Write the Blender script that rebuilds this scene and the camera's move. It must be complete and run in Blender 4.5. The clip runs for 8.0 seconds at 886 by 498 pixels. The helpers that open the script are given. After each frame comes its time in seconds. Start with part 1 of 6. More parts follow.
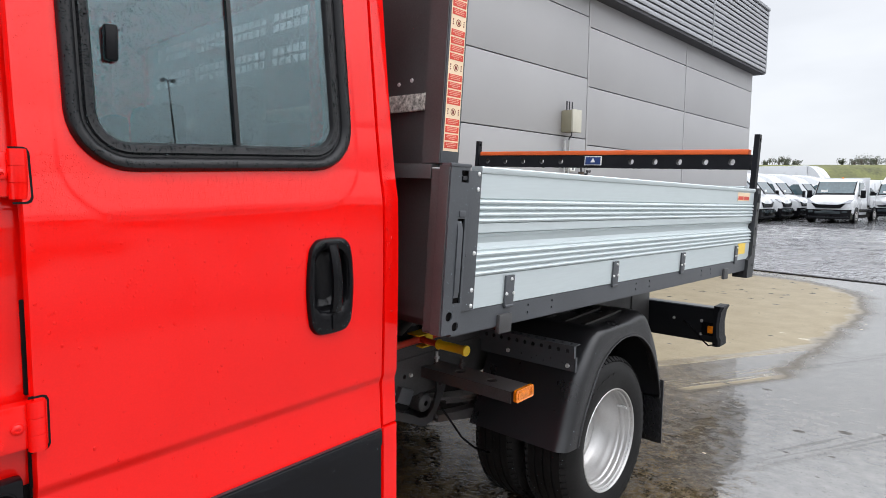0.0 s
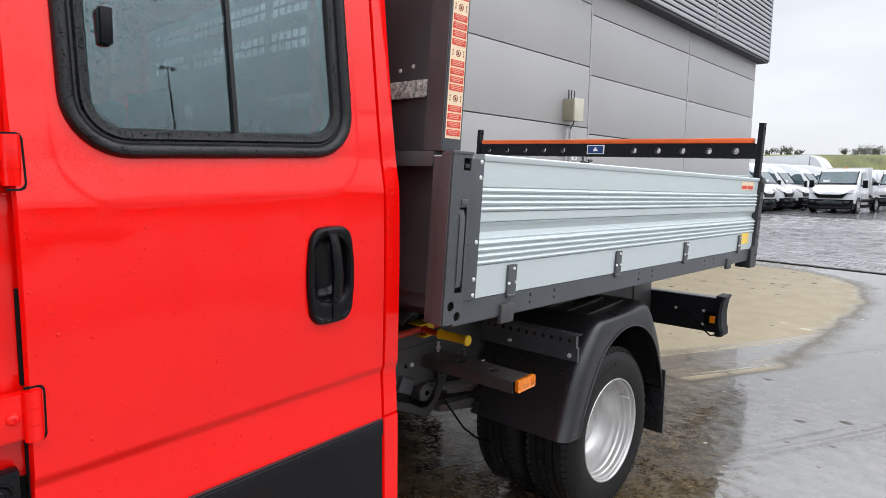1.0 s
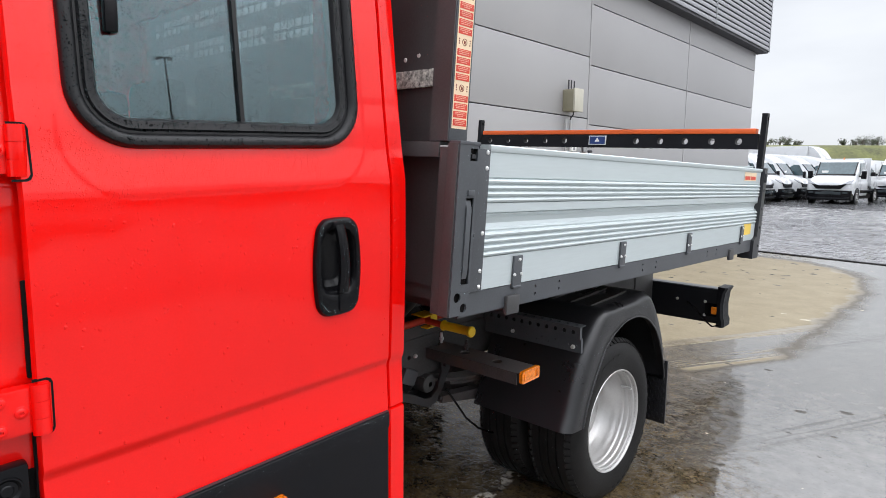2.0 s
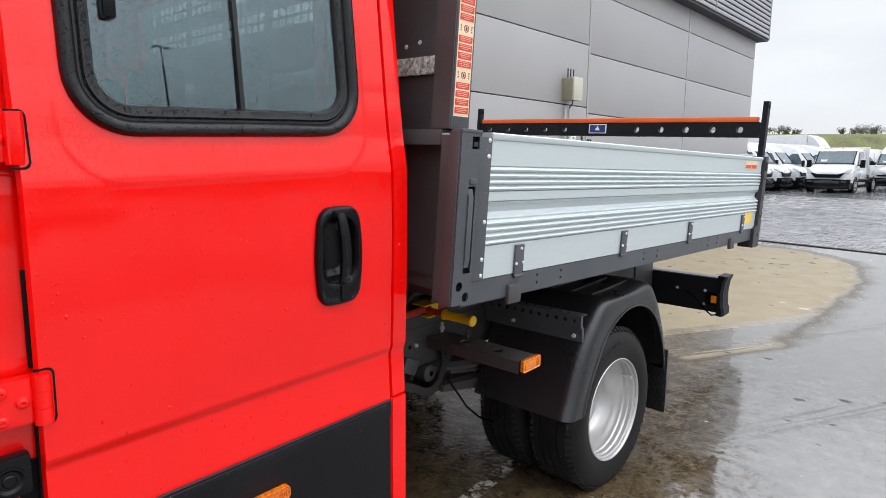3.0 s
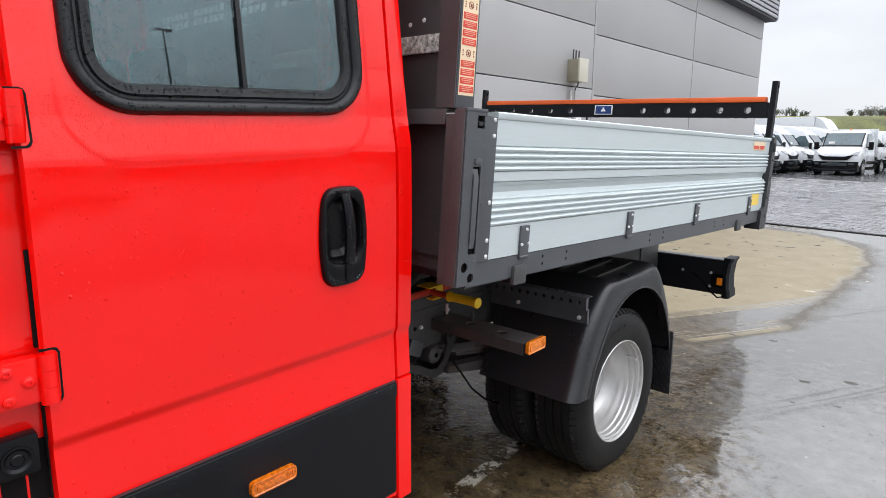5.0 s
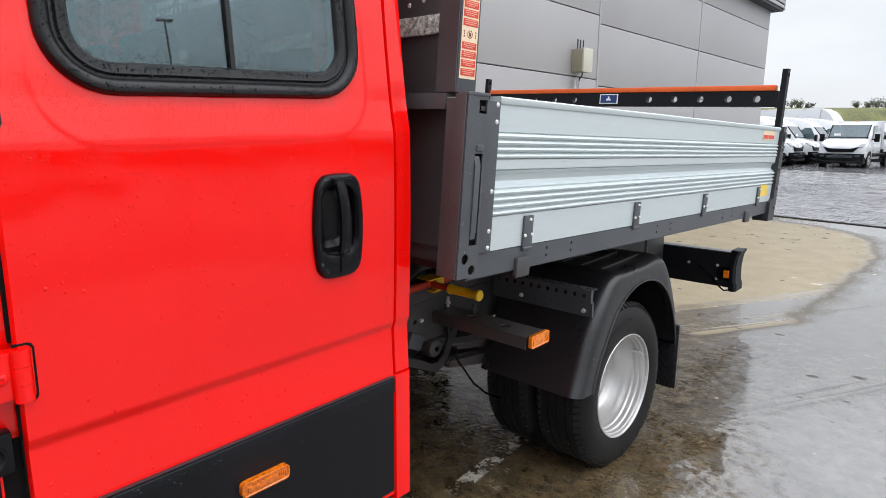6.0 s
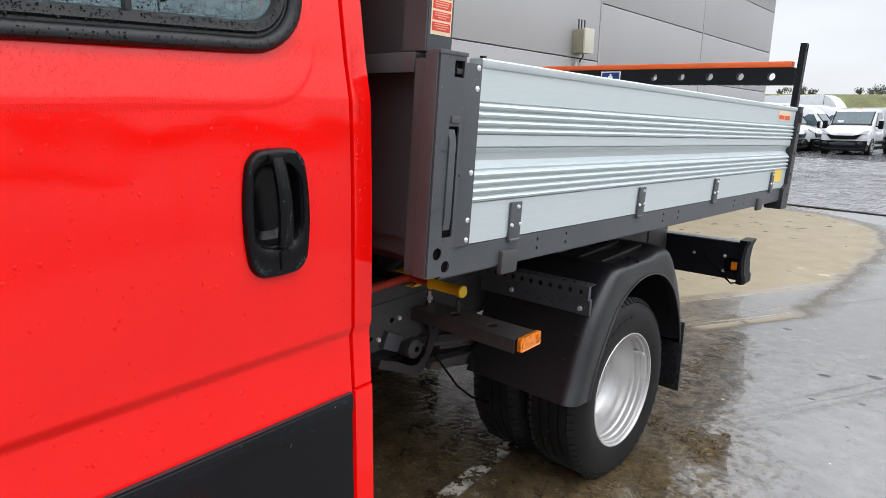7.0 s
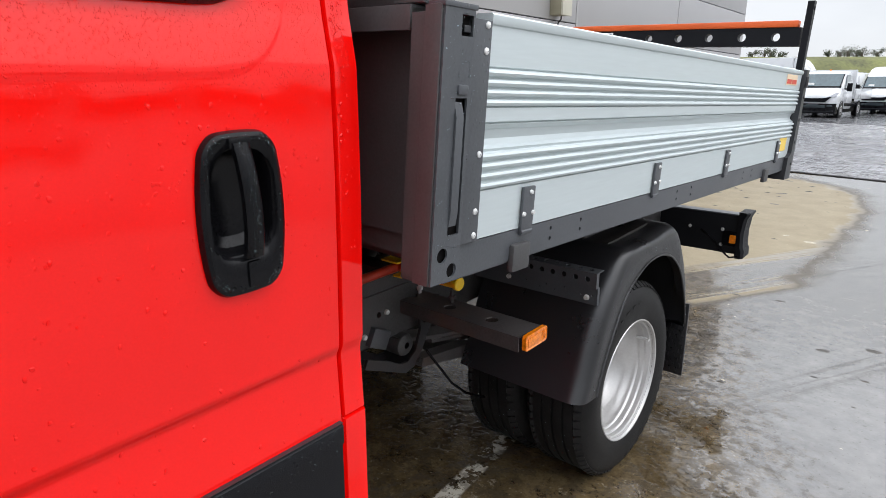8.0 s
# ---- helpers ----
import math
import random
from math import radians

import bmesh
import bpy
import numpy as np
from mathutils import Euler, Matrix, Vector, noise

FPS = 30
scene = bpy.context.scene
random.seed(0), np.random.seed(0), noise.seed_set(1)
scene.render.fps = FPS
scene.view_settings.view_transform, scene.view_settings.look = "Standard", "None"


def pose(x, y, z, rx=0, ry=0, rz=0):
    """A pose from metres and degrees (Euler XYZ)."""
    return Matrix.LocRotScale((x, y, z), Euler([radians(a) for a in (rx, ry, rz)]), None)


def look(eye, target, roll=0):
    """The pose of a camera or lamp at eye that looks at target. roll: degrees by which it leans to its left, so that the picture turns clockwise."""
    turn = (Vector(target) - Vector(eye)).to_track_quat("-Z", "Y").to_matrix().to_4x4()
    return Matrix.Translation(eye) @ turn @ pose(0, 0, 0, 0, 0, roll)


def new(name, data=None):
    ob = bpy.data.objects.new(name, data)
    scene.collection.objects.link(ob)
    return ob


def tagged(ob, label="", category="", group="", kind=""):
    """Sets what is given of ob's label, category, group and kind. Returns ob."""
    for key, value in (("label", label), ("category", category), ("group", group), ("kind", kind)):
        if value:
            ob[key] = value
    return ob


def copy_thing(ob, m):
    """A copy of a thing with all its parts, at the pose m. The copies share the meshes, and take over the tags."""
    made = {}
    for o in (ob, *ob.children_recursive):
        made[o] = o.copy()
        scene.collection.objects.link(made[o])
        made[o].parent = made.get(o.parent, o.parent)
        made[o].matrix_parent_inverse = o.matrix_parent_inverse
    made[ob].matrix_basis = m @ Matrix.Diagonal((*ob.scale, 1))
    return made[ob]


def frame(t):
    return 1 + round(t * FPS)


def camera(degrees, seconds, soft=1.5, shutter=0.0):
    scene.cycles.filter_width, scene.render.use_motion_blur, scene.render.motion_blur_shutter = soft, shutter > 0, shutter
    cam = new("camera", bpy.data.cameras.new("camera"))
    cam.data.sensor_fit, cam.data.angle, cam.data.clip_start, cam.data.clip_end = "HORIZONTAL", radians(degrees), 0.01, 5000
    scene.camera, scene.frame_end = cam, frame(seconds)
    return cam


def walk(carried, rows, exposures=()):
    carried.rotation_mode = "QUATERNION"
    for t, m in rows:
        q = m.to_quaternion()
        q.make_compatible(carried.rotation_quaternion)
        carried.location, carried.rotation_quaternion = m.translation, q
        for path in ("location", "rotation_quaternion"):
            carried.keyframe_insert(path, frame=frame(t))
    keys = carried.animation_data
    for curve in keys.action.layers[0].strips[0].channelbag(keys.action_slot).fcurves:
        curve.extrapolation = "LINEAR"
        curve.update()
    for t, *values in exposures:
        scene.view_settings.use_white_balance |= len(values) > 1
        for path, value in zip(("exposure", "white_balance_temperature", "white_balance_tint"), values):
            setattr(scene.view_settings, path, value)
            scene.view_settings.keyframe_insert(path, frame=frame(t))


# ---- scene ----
cam = camera(72.5, 8.0, soft=0.6)
PATH = [
    (0, (1.039, -2.192, 1.332), (-0.323, -0.739, 1.146), 0.5),
    (0.5, (1.032, -2.182, 1.329), (-0.333, -0.734, 1.126), 0.5),
    (1, (1.024, -2.18, 1.329), (-0.337, -0.731, 1.108), 0.6),
    (1.5, (1.013, -2.187, 1.329), (-0.345, -0.737, 1.094), 0.6),
    (3, (0.992, -2.187, 1.325), (-0.355, -0.736, 1.041), 0.5),
    (3.5, (0.989, -2.183, 1.323), (-0.357, -0.734, 1.025), 0.4),
    (4, (0.987, -2.183, 1.32), (-0.36, -0.737, 1.009), 0.4),
    (4.5, (0.99, -2.184, 1.32), (-0.359, -0.744, 0.995), 0.3),
    (6, (0.95, -2.135, 1.303), (-0.405, -0.709, 0.94), 0.4),
    (6.5, (0.91, -2.03, 1.302), (-0.442, -0.607, 0.919), 0.4),
    (7, (0.832, -1.923, 1.275), (-0.513, -0.502, 0.864), 0.8),
    (7.5, (0.748, -1.871, 1.301), (-0.593, -0.465, 0.828), 0.5),
    (8, (0.645, -1.799, 1.282), (-0.62, -0.339, 0.768), 0.3),
]
walk(cam, [(t, look(eye, target, roll)) for t, eye, target, roll in PATH])

# ---------------------------------------------------------------- light
world = bpy.data.worlds.new("overcast_sky")
scene.world = world
world.use_nodes = True
wn, wl = world.node_tree.nodes, world.node_tree.links
wn.clear()
w_out = wn.new("ShaderNodeOutputWorld")
w_bg = wn.new("ShaderNodeBackground")
w_sky = wn.new("ShaderNodeTexSky")
w_sky.sky_type = "NISHITA"
w_sky.sun_disc = False
w_sky.sun_elevation, w_sky.sun_rotation = radians(48), radians(70)
w_tc = wn.new("ShaderNodeTexCoord")
w_no = wn.new("ShaderNodeTexNoise")
w_no.inputs["Scale"].default_value, w_no.inputs["Detail"].default_value = 2.2, 5.0
w_mp = wn.new("ShaderNodeMapping")
w_mp.inputs["Scale"].default_value = (1, 1, 3.2)
w_rp = wn.new("ShaderNodeValToRGB")
w_rp.color_ramp.elements[0].position, w_rp.color_ramp.elements[0].color = 0.3, (7.5, 7.75, 8.3, 1)
w_rp.color_ramp.elements[1].position, w_rp.color_ramp.elements[1].color = 0.72, (9.75, 10.0, 10.45, 1)
w_mx = wn.new("ShaderNodeMixRGB")
w_mx.inputs[0].default_value = 0.88
wl.new(w_tc.outputs["Generated"], w_mp.inputs[0])
wl.new(w_mp.outputs[0], w_no.inputs["Vector"])
wl.new(w_no.outputs["Fac"], w_rp.inputs[0])
wl.new(w_sky.outputs[0], w_mx.inputs[1])
wl.new(w_rp.outputs[0], w_mx.inputs[2])
# an overcast sky is about three times as bright overhead as at the horizon
w_sp = wn.new("ShaderNodeSeparateXYZ")
w_steps = []
for lo, hi, gain in ((0.26, 0.46, 0.95), (0.42, 0.9, 1.5)):
    w_st = wn.new("ShaderNodeMapRange")
    w_st.interpolation_type = "SMOOTHSTEP"
    w_st.inputs[1].default_value, w_st.inputs[2].default_value, w_st.inputs[4].default_value = lo, hi, gain
    wl.new(w_sp.outputs[2], w_st.inputs[0])
    w_steps.append(w_st)
w_g1, w_g3 = wn.new("ShaderNodeMath"), wn.new("ShaderNodeMath")
wl.new(w_steps[0].outputs[0], w_g1.inputs[0])
wl.new(w_steps[1].outputs[0], w_g1.inputs[1])
wl.new(w_g1.outputs[0], w_g3.inputs[0])
w_g3.inputs[1].default_value = 1.0
wl.new(w_tc.outputs["Generated"], w_sp.inputs[0])
w_vm = wn.new("ShaderNodeVectorMath")
w_vm.operation = "SCALE"
wl.new(w_mx.outputs[0], w_vm.inputs[0])
wl.new(w_g3.outputs[0], w_vm.inputs["Scale"])
wl.new(w_vm.outputs[0], w_bg.inputs[0])
wl.new(w_bg.outputs[0], w_out.inputs[0])
w_bg.inputs["Strength"].default_value = 0.09
sun = new("sun", bpy.data.lights.new("sun", "SUN"))
sun.data.energy, sun.data.angle, sun.data.color = 0.8, radians(80), (1.0, 0.98, 0.96)
sun.matrix_world = look((6, 3, 9), (0, 0, 0))
scene.view_settings.exposure = 0.28

# ---------------------------------------------------------------- materials


def nodes_of(m):
    m.use_nodes = True
    nt = m.node_tree
    return nt, nt.nodes, nt.links, nt.nodes["Principled BSDF"]


def pmat(name, col, rough=0.5, metal=0.0, var=0.12, scale=6.0, bump=0.05, bscale=120.0, coat=0.0, drops=0.0,
         dscale=95.0, rvar=0.15, stretch=(1, 1, 1), spec=0.5, rust=None):
    """A surface with colour and gloss varied at two scales, fine relief, and, if asked for, rain drops standing on it."""
    m = bpy.data.materials.new(name)
    nt, N, L, b = nodes_of(m)
    tc = N.new("ShaderNodeTexCoord")
    mp = N.new("ShaderNodeMapping")
    mp.inputs["Scale"].default_value = stretch
    L.new(tc.outputs["Object"], mp.inputs[0])
    n1, n2 = N.new("ShaderNodeTexNoise"), N.new("ShaderNodeTexNoise")
    n1.inputs["Scale"].default_value, n1.inputs["Detail"].default_value = scale, 6
    n2.inputs["Scale"].default_value, n2.inputs["Detail"].default_value = bscale, 3
    for n in (n1, n2):
        L.new(mp.outputs[0], n.inputs["Vector"])
    ad = N.new("ShaderNodeMath")
    ad.operation = "ADD"
    L.new(n1.outputs["Fac"], ad.inputs[0])
    sc = N.new("ShaderNodeMath")
    sc.operation = "MULTIPLY_ADD"
    L.new(n2.outputs["Fac"], sc.inputs[0])
    sc.inputs[1].default_value, sc.inputs[2].default_value = 0.5, -0.25
    L.new(sc.outputs[0], ad.inputs[1])
    rp = N.new("ShaderNodeValToRGB")
    rp.color_ramp.elements[0].position, rp.color_ramp.elements[1].position = 0.25, 0.75
    lo, hi = [c * (1 - var) for c in col], [min(1, c * (1 + var)) for c in col]
    rp.color_ramp.elements[0].color, rp.color_ramp.elements[1].color = (*lo, 1), (*hi, 1)
    L.new(ad.outputs[0], rp.inputs[0])
    colour = rp.outputs[0]
    if rust:
        n3 = N.new("ShaderNodeTexNoise")
        n3.inputs["Scale"].default_value, n3.inputs["Detail"].default_value = 9, 8
        L.new(tc.outputs["Object"], n3.inputs["Vector"])
        r3 = N.new("ShaderNodeValToRGB")
        r3.color_ramp.elements[0].position, r3.color_ramp.elements[1].position = 0.5, 0.68
        L.new(n3.outputs["Fac"], r3.inputs[0])
        mx = N.new("ShaderNodeMixRGB")
        mx.inputs[2].default_value = (*rust, 1)
        L.new(r3.outputs[0], mx.inputs[0])
        L.new(colour, mx.inputs[1])
        colour = mx.outputs[0]
    L.new(colour, b.inputs["Base Color"])
    rr = N.new("ShaderNodeMapRange")
    rr.inputs[3].default_value, rr.inputs[4].default_value = max(0.02, rough - rvar), min(1, rough + rvar)
    L.new(n1.outputs["Fac"], rr.inputs[0])
    L.new(rr.outputs[0], b.inputs["Roughness"])
    b.inputs["Metallic"].default_value = metal
    b.inputs["Specular IOR Level"].default_value = spec
    b.inputs["Coat Weight"].default_value, b.inputs["Coat Roughness"].default_value = coat, 0.03
    bp = N.new("ShaderNodeBump")
    bp.inputs["Strength"].default_value, bp.inputs["Distance"].default_value = bump, 0.002
    L.new(n2.outputs["Fac"], bp.inputs["Height"])
    L.new(bp.outputs[0], b.inputs["Normal"])
    if drops:
        vo = N.new("ShaderNodeTexVoronoi")
        vo.inputs["Scale"].default_value = dscale
        L.new(tc.outputs["Object"], vo.inputs["Vector"])
        sp = N.new("ShaderNodeSeparateColor")
        L.new(vo.outputs["Color"], sp.inputs[0])
        su = N.new("ShaderNodeMath")
        su.operation = "MULTIPLY_ADD"
        L.new(sp.outputs[0], su.inputs[0])
        su.inputs[1].default_value, su.inputs[2].default_value = 0.62, -0.25
        dm = N.new("ShaderNodeMath")
        dm.operation = "SUBTRACT"
        dm.use_clamp = True
        L.new(su.outputs[0], dm.inputs[0])
        L.new(vo.outputs["Distance"], dm.inputs[1])
        pw = N.new("ShaderNodeMath")
        pw.operation = "POWER"
        pw.inputs[1].default_value = 0.5
        L.new(dm.outputs[0], pw.inputs[0])
        b2 = N.new("ShaderNodeBump")
        b2.inputs["Strength"].default_value, b2.inputs["Distance"].default_value = drops, 0.004
        L.new(pw.outputs[0], b2.inputs["Height"])
        L.new(bp.outputs[0], b2.inputs["Normal"])
        L.new(b2.outputs[0], b.inputs["Normal"])
        if coat:
            L.new(b2.outputs[0], b.inputs["Coat Normal"])
    return m


M_RED = pmat("red_paint", (0.84, 0.0035, 0.0022), 0.4, 0, 0.05, 3, 0.02, 300, coat=0.85, drops=0.03, dscale=80, rvar=0.05, spec=0.0)
M_BLACK = pmat("black_plastic", (0.005, 0.005, 0.006), 0.2, 0, 0.3, 8, 0.08, 500, drops=0.03, dscale=110, rvar=0.06, spec=0.17)
M_CLAD = pmat("charcoal_cladding", (0.0085, 0.009, 0.0115), 0.5, 0, 0.25, 8, 0.25, 700, drops=0.15, dscale=120, spec=0.2)
M_RUBBER = pmat("seal_rubber", (0.006, 0.006, 0.007), 0.34, 0, 0.3, 10, 0.1, 300, drops=0.2, dscale=120, spec=0.3)
# near black: painted shade inside gaps, and the dark joints of the yard
M_GAP = pmat("gap_shade_and_joint", (0.01, 0.009, 0.009), 0.8, spec=0.08)
M_STEEL = pmat("anthracite_steel", (0.062, 0.066, 0.073), 0.38, 0, 0.2, 5, 0.06, 200, drops=0.2, dscale=100)
M_POST = pmat("dark_post_steel", (0.022, 0.023, 0.026), 0.4, 0, 0.25, 5, 0.08, 200, drops=0.15)
# darker copy of the anthracite: the red cab's reflection put into the colour
M_STEELB = pmat("cab_toned_steel", (0.052, 0.051, 0.052), 0.5, 0, 0.25, 5, 0.06, 200, drops=0.12, dscale=100)
M_CHASSIS = pmat("chassis_black", (0.046, 0.0445, 0.045), 0.5, 0, 0.4, 7, 0.15, 150)
M_RUSTY = pmat("dusty_bracket_steel", (0.06, 0.054, 0.054), 0.45, 0, 0.35, 7, 0.15, 150, rust=(0.08, 0.056, 0.046))
M_HANG = pmat("dark_hanger_steel", (0.027, 0.026, 0.028), 0.42, 0, 0.35, 9, 0.15, 150, rust=(0.03, 0.021, 0.018))
M_FENDER = pmat("mudguard_plastic", (0.0135, 0.0133, 0.015), 0.31, 0, 0.25, 5, 0.2, 420, spec=0.6, drops=0.1)
# mudguard plastic made paler to carry the sky's sheen on the ribs
M_RIBSHEEN = pmat("sky_sheen_plastic", (0.05, 0.046, 0.043), 0.4, 0, 0.5, 25, 0.2, 300, spec=0.5)
M_ALU = pmat("anodised_aluminium", (0.54, 0.595, 0.603), 0.46, 0.3, 0.06, 2.5, 0.03, 160, stretch=(1, 0.06, 1), rvar=0.06)
M_ALUIN = pmat("greenish_aluminium", (0.5, 0.54, 0.49), 0.5, 0.3, 0.1, 3, 0.03, 160)
M_GALV = pmat("galvanised_steel", (0.42, 0.43, 0.39), 0.4, 0.1, 0.9, 90, 0.05, 200, drops=0.3)
M_TYRE = pmat("tyre_rubber", (0.014, 0.0135, 0.0135), 0.5, 0, 0.4, 9, 0.25, 240, drops=0.25, dscale=70, spec=0.13)
M_RIM = pmat("silver_wheel_paint", (0.5, 0.49, 0.48), 0.33, 0.5, 0.1, 6, 0.04, 120)
M_BOLT = pmat("zinc_bolt", (0.68, 0.68, 0.67), 0.35, 0.35, 0.2, 30)
M_ORANGE = pmat("orange_lens", (0.78, 0.2, 0.006), 0.2, 0, 0.3, 90, 0.5, 260, coat=0.4)
M_AMBER = pmat("amber_lens", (0.6, 0.13, 0.004), 0.22, 0, 0.45, 140, 0.6, 300, coat=0.4)
M_STRIP = pmat("orange_rubber_strip", (0.75, 0.12, 0.02), 0.5, 0, 0.15, 6, 0.1, 200)
M_PROP = pmat("red_oxide_tube", (0.5, 0.045, 0.02), 0.4, 0, 0.25, 12, 0.08, 120)
M_YEL = pmat("yellow_grip", (0.8, 0.5, 0.01), 0.42, 0, 0.1, 14, 0.08, 160)
M_LABEL = pmat("label_cream", (0.8, 0.62, 0.42), 0.4, 0, 0.06, 20)
M_LABRED = pmat("label_red", (0.62, 0.05, 0.025), 0.4, 0, 0.1, 20)
M_LABDARK = pmat("label_dark_red", (0.2, 0.03, 0.015), 0.4, 0, 0.1, 20)
M_LABPINK = pmat("label_pale_print", (0.75, 0.36, 0.26), 0.4, 0, 0.1, 20)
M_LABYEL = pmat("label_yellow", (0.8, 0.55, 0.08), 0.4, 0, 0.08, 20)
M_LABBLUE = pmat("label_blue", (0.02, 0.05, 0.18), 0.35, 0, 0.1, 20)
M_LABWHITE = pmat("label_white", (0.8, 0.8, 0.78), 0.4, 0, 0.05, 20)
M_REDLENS = pmat("red_lens", (0.45, 0.01, 0.01), 0.2, 0, 0.1, 40, coat=0.6)
M_WALL = pmat("grey_wall_panel", (0.345, 0.34, 0.343), 0.5, 0.1, 0.05, 0.6, 0.02, 60, rvar=0.06)
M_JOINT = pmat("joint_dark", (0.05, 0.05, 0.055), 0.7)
M_LOUV = pmat("grey_louvre", (0.27, 0.275, 0.29), 0.45, 0.2, 0.06, 1.0, 0.02, 60)
M_PIPE = pmat("zinc_conduit", (0.5, 0.5, 0.5), 0.4, 0.3, 0.1, 8)
M_WHITE = pmat("white_vehicle_paint", (0.55, 0.56, 0.575), 0.3, 0, 0.04, 1.5, 0.01, 60, coat=0.8)
M_BOXY = pmat("cream_box", (0.26, 0.24, 0.17), 0.5, 0, 0.1, 6)
M_GRASS = pmat("hill_grass", (0.1, 0.105, 0.032), 0.9, 0, 0.6, 0.35, 0.6, 4)
M_LEAF = pmat("tree_leaves", (0.075, 0.085, 0.055), 0.7, 0, 0.4, 2.0)
M_BARK = pmat("bark", (0.08, 0.06, 0.045), 0.9, 0, 0.3, 8, 0.5, 30)
M_INSIDE = pmat("cab_interior_grey", (0.03, 0.032, 0.035), 0.8)


def glass_mat(name, tint, drops=0.3, ior=1.5):
    m = bpy.data.materials.new(name)
    nt, N, L, b = nodes_of(m)
    b.inputs["Base Color"].default_value = (*tint, 1)
    b.inputs["Transmission Weight"].default_value = 1.0
    b.inputs["Roughness"].default_value = 0.005
    b.inputs["Specular Tint"].default_value = (0.74, 0.95, 1.0, 1)
    b.inputs["IOR"].default_value = ior
    tc = N.new("ShaderNodeTexCoord")
    vo = N.new("ShaderNodeTexVoronoi")
    vo.inputs["Scale"].default_value = 120
    L.new(tc.outputs["Object"], vo.inputs["Vector"])
    sp = N.new("ShaderNodeSeparateColor")
    L.new(vo.outputs["Color"], sp.inputs[0])
    su = N.new("ShaderNodeMath")
    su.operation = "MULTIPLY_ADD"
    L.new(sp.outputs[0], su.inputs[0])
    su.inputs[1].default_value, su.inputs[2].default_value = 0.7, -0.3
    dm = N.new("ShaderNodeMath")
    dm.operation, dm.use_clamp = "SUBTRACT", True
    L.new(su.outputs[0], dm.inputs[0])
    L.new(vo.outputs["Distance"], dm.inputs[1])
    bp = N.new("ShaderNodeBump")
    bp.inputs["Strength"].default_value, bp.inputs["Distance"].default_value = drops, 0.004
    L.new(dm.outputs[0], bp.inputs["Height"])
    L.new(bp.outputs[0], b.inputs["Normal"])
    return m


M_GLASS = glass_mat("privacy_glass", (0.38, 0.49, 0.53), 0.05, 1.76)
M_CLEAR = glass_mat("clear_glass", (0.85, 0.9, 0.9), 0.0, 1.5)
M_VGLASS = glass_mat("windscreen_glass", (0.25, 0.3, 0.3), 0.0)

# ---------------------------------------------------------------- mesh helpers
SHADE = 35


def part(name, bm, material, parent=None, label="", m=None, smooth=True):
    """Links a bmesh as one mesh object, under a thing or a part if one is given."""
    if m is not None:
        bm.transform(m)
    bmesh.ops.recalc_face_normals(bm, faces=bm.faces)
    me = bpy.data.meshes.new(name)
    bm.to_mesh(me)
    bm.free()
    me.materials.append(material)
    if smooth:
        me.shade_smooth()
        me.set_sharp_from_angle(angle=radians(SHADE))
    ob = new(name, me)
    if parent is not None:
        ob.parent = parent
        if parent.type == "EMPTY":
            ob.matrix_parent_inverse = Matrix.Translation(-parent.location)
    return tagged(ob, label) if label else ob


def thing(name, at, label, category, group="", kind=""):
    ob = new(name)
    ob.empty_display_size = 0.2
    ob.location = at
    return tagged(ob, label, category, group, kind)


def box(bm, x0, x1, y0, y1, z0, z1, bevel=0.0, m=None):
    r = bmesh.ops.create_cube(bm, size=1.0)
    vs = r["verts"]
    mm = Matrix.Translation(((x0 + x1) / 2, (y0 + y1) / 2, (z0 + z1) / 2)) @ Matrix.Diagonal((x1 - x0, y1 - y0, z1 - z0, 1))
    bmesh.ops.transform(bm, matrix=mm, verts=vs)
    if bevel:
        es = list({e for v in vs for e in v.link_edges})
        r = bmesh.ops.bevel(bm, geom=es, offset=bevel, segments=2, affect="EDGES", profile=0.6)
        vs = list({v for f in r["faces"] for v in f.verts} | {v for v in vs if v.is_valid})
    if m is not None:
        bmesh.ops.transform(bm, matrix=m, verts=[v for v in vs if v.is_valid])
    return bm


def one(fn, *a, **k):
    bm = bmesh.new()
    fn(bm, *a, **k)
    return bm


def cyl(bm, p0, p1, r, seg=16, r2=None):
    p0, p1 = Vector(p0), Vector(p1)
    d = p1 - p0
    m = Matrix.Translation((p0 + p1) / 2) @ d.to_track_quat("Z", "Y").to_matrix().to_4x4()
    bmesh.ops.create_cone(bm, cap_ends=True, segments=seg, radius1=r, radius2=r if r2 is None else r2, depth=d.length, matrix=m)
    return bm


def prism(bm, pts, axis, a0, a1, closed=True):
    """Extrudes a closed outline of (u, v) along an axis: x takes (y, z), y takes (x, z), z takes (x, y)."""
    def at(u, v, a):
        return {"x": (a, u, v), "y": (u, a, v), "z": (u, v, a)}[axis]
    lo, hi = [bm.verts.new(at(u, v, a0)) for u, v in pts], [bm.verts.new(at(u, v, a1)) for u, v in pts]
    n = len(pts)
    for i in range(n if closed else n - 1):
        j = (i + 1) % n
        bm.faces.new((lo[i], lo[j], hi[j], hi[i]))
    if closed:
        bm.faces.new(lo)
        bm.faces.new(hi)
    return bm


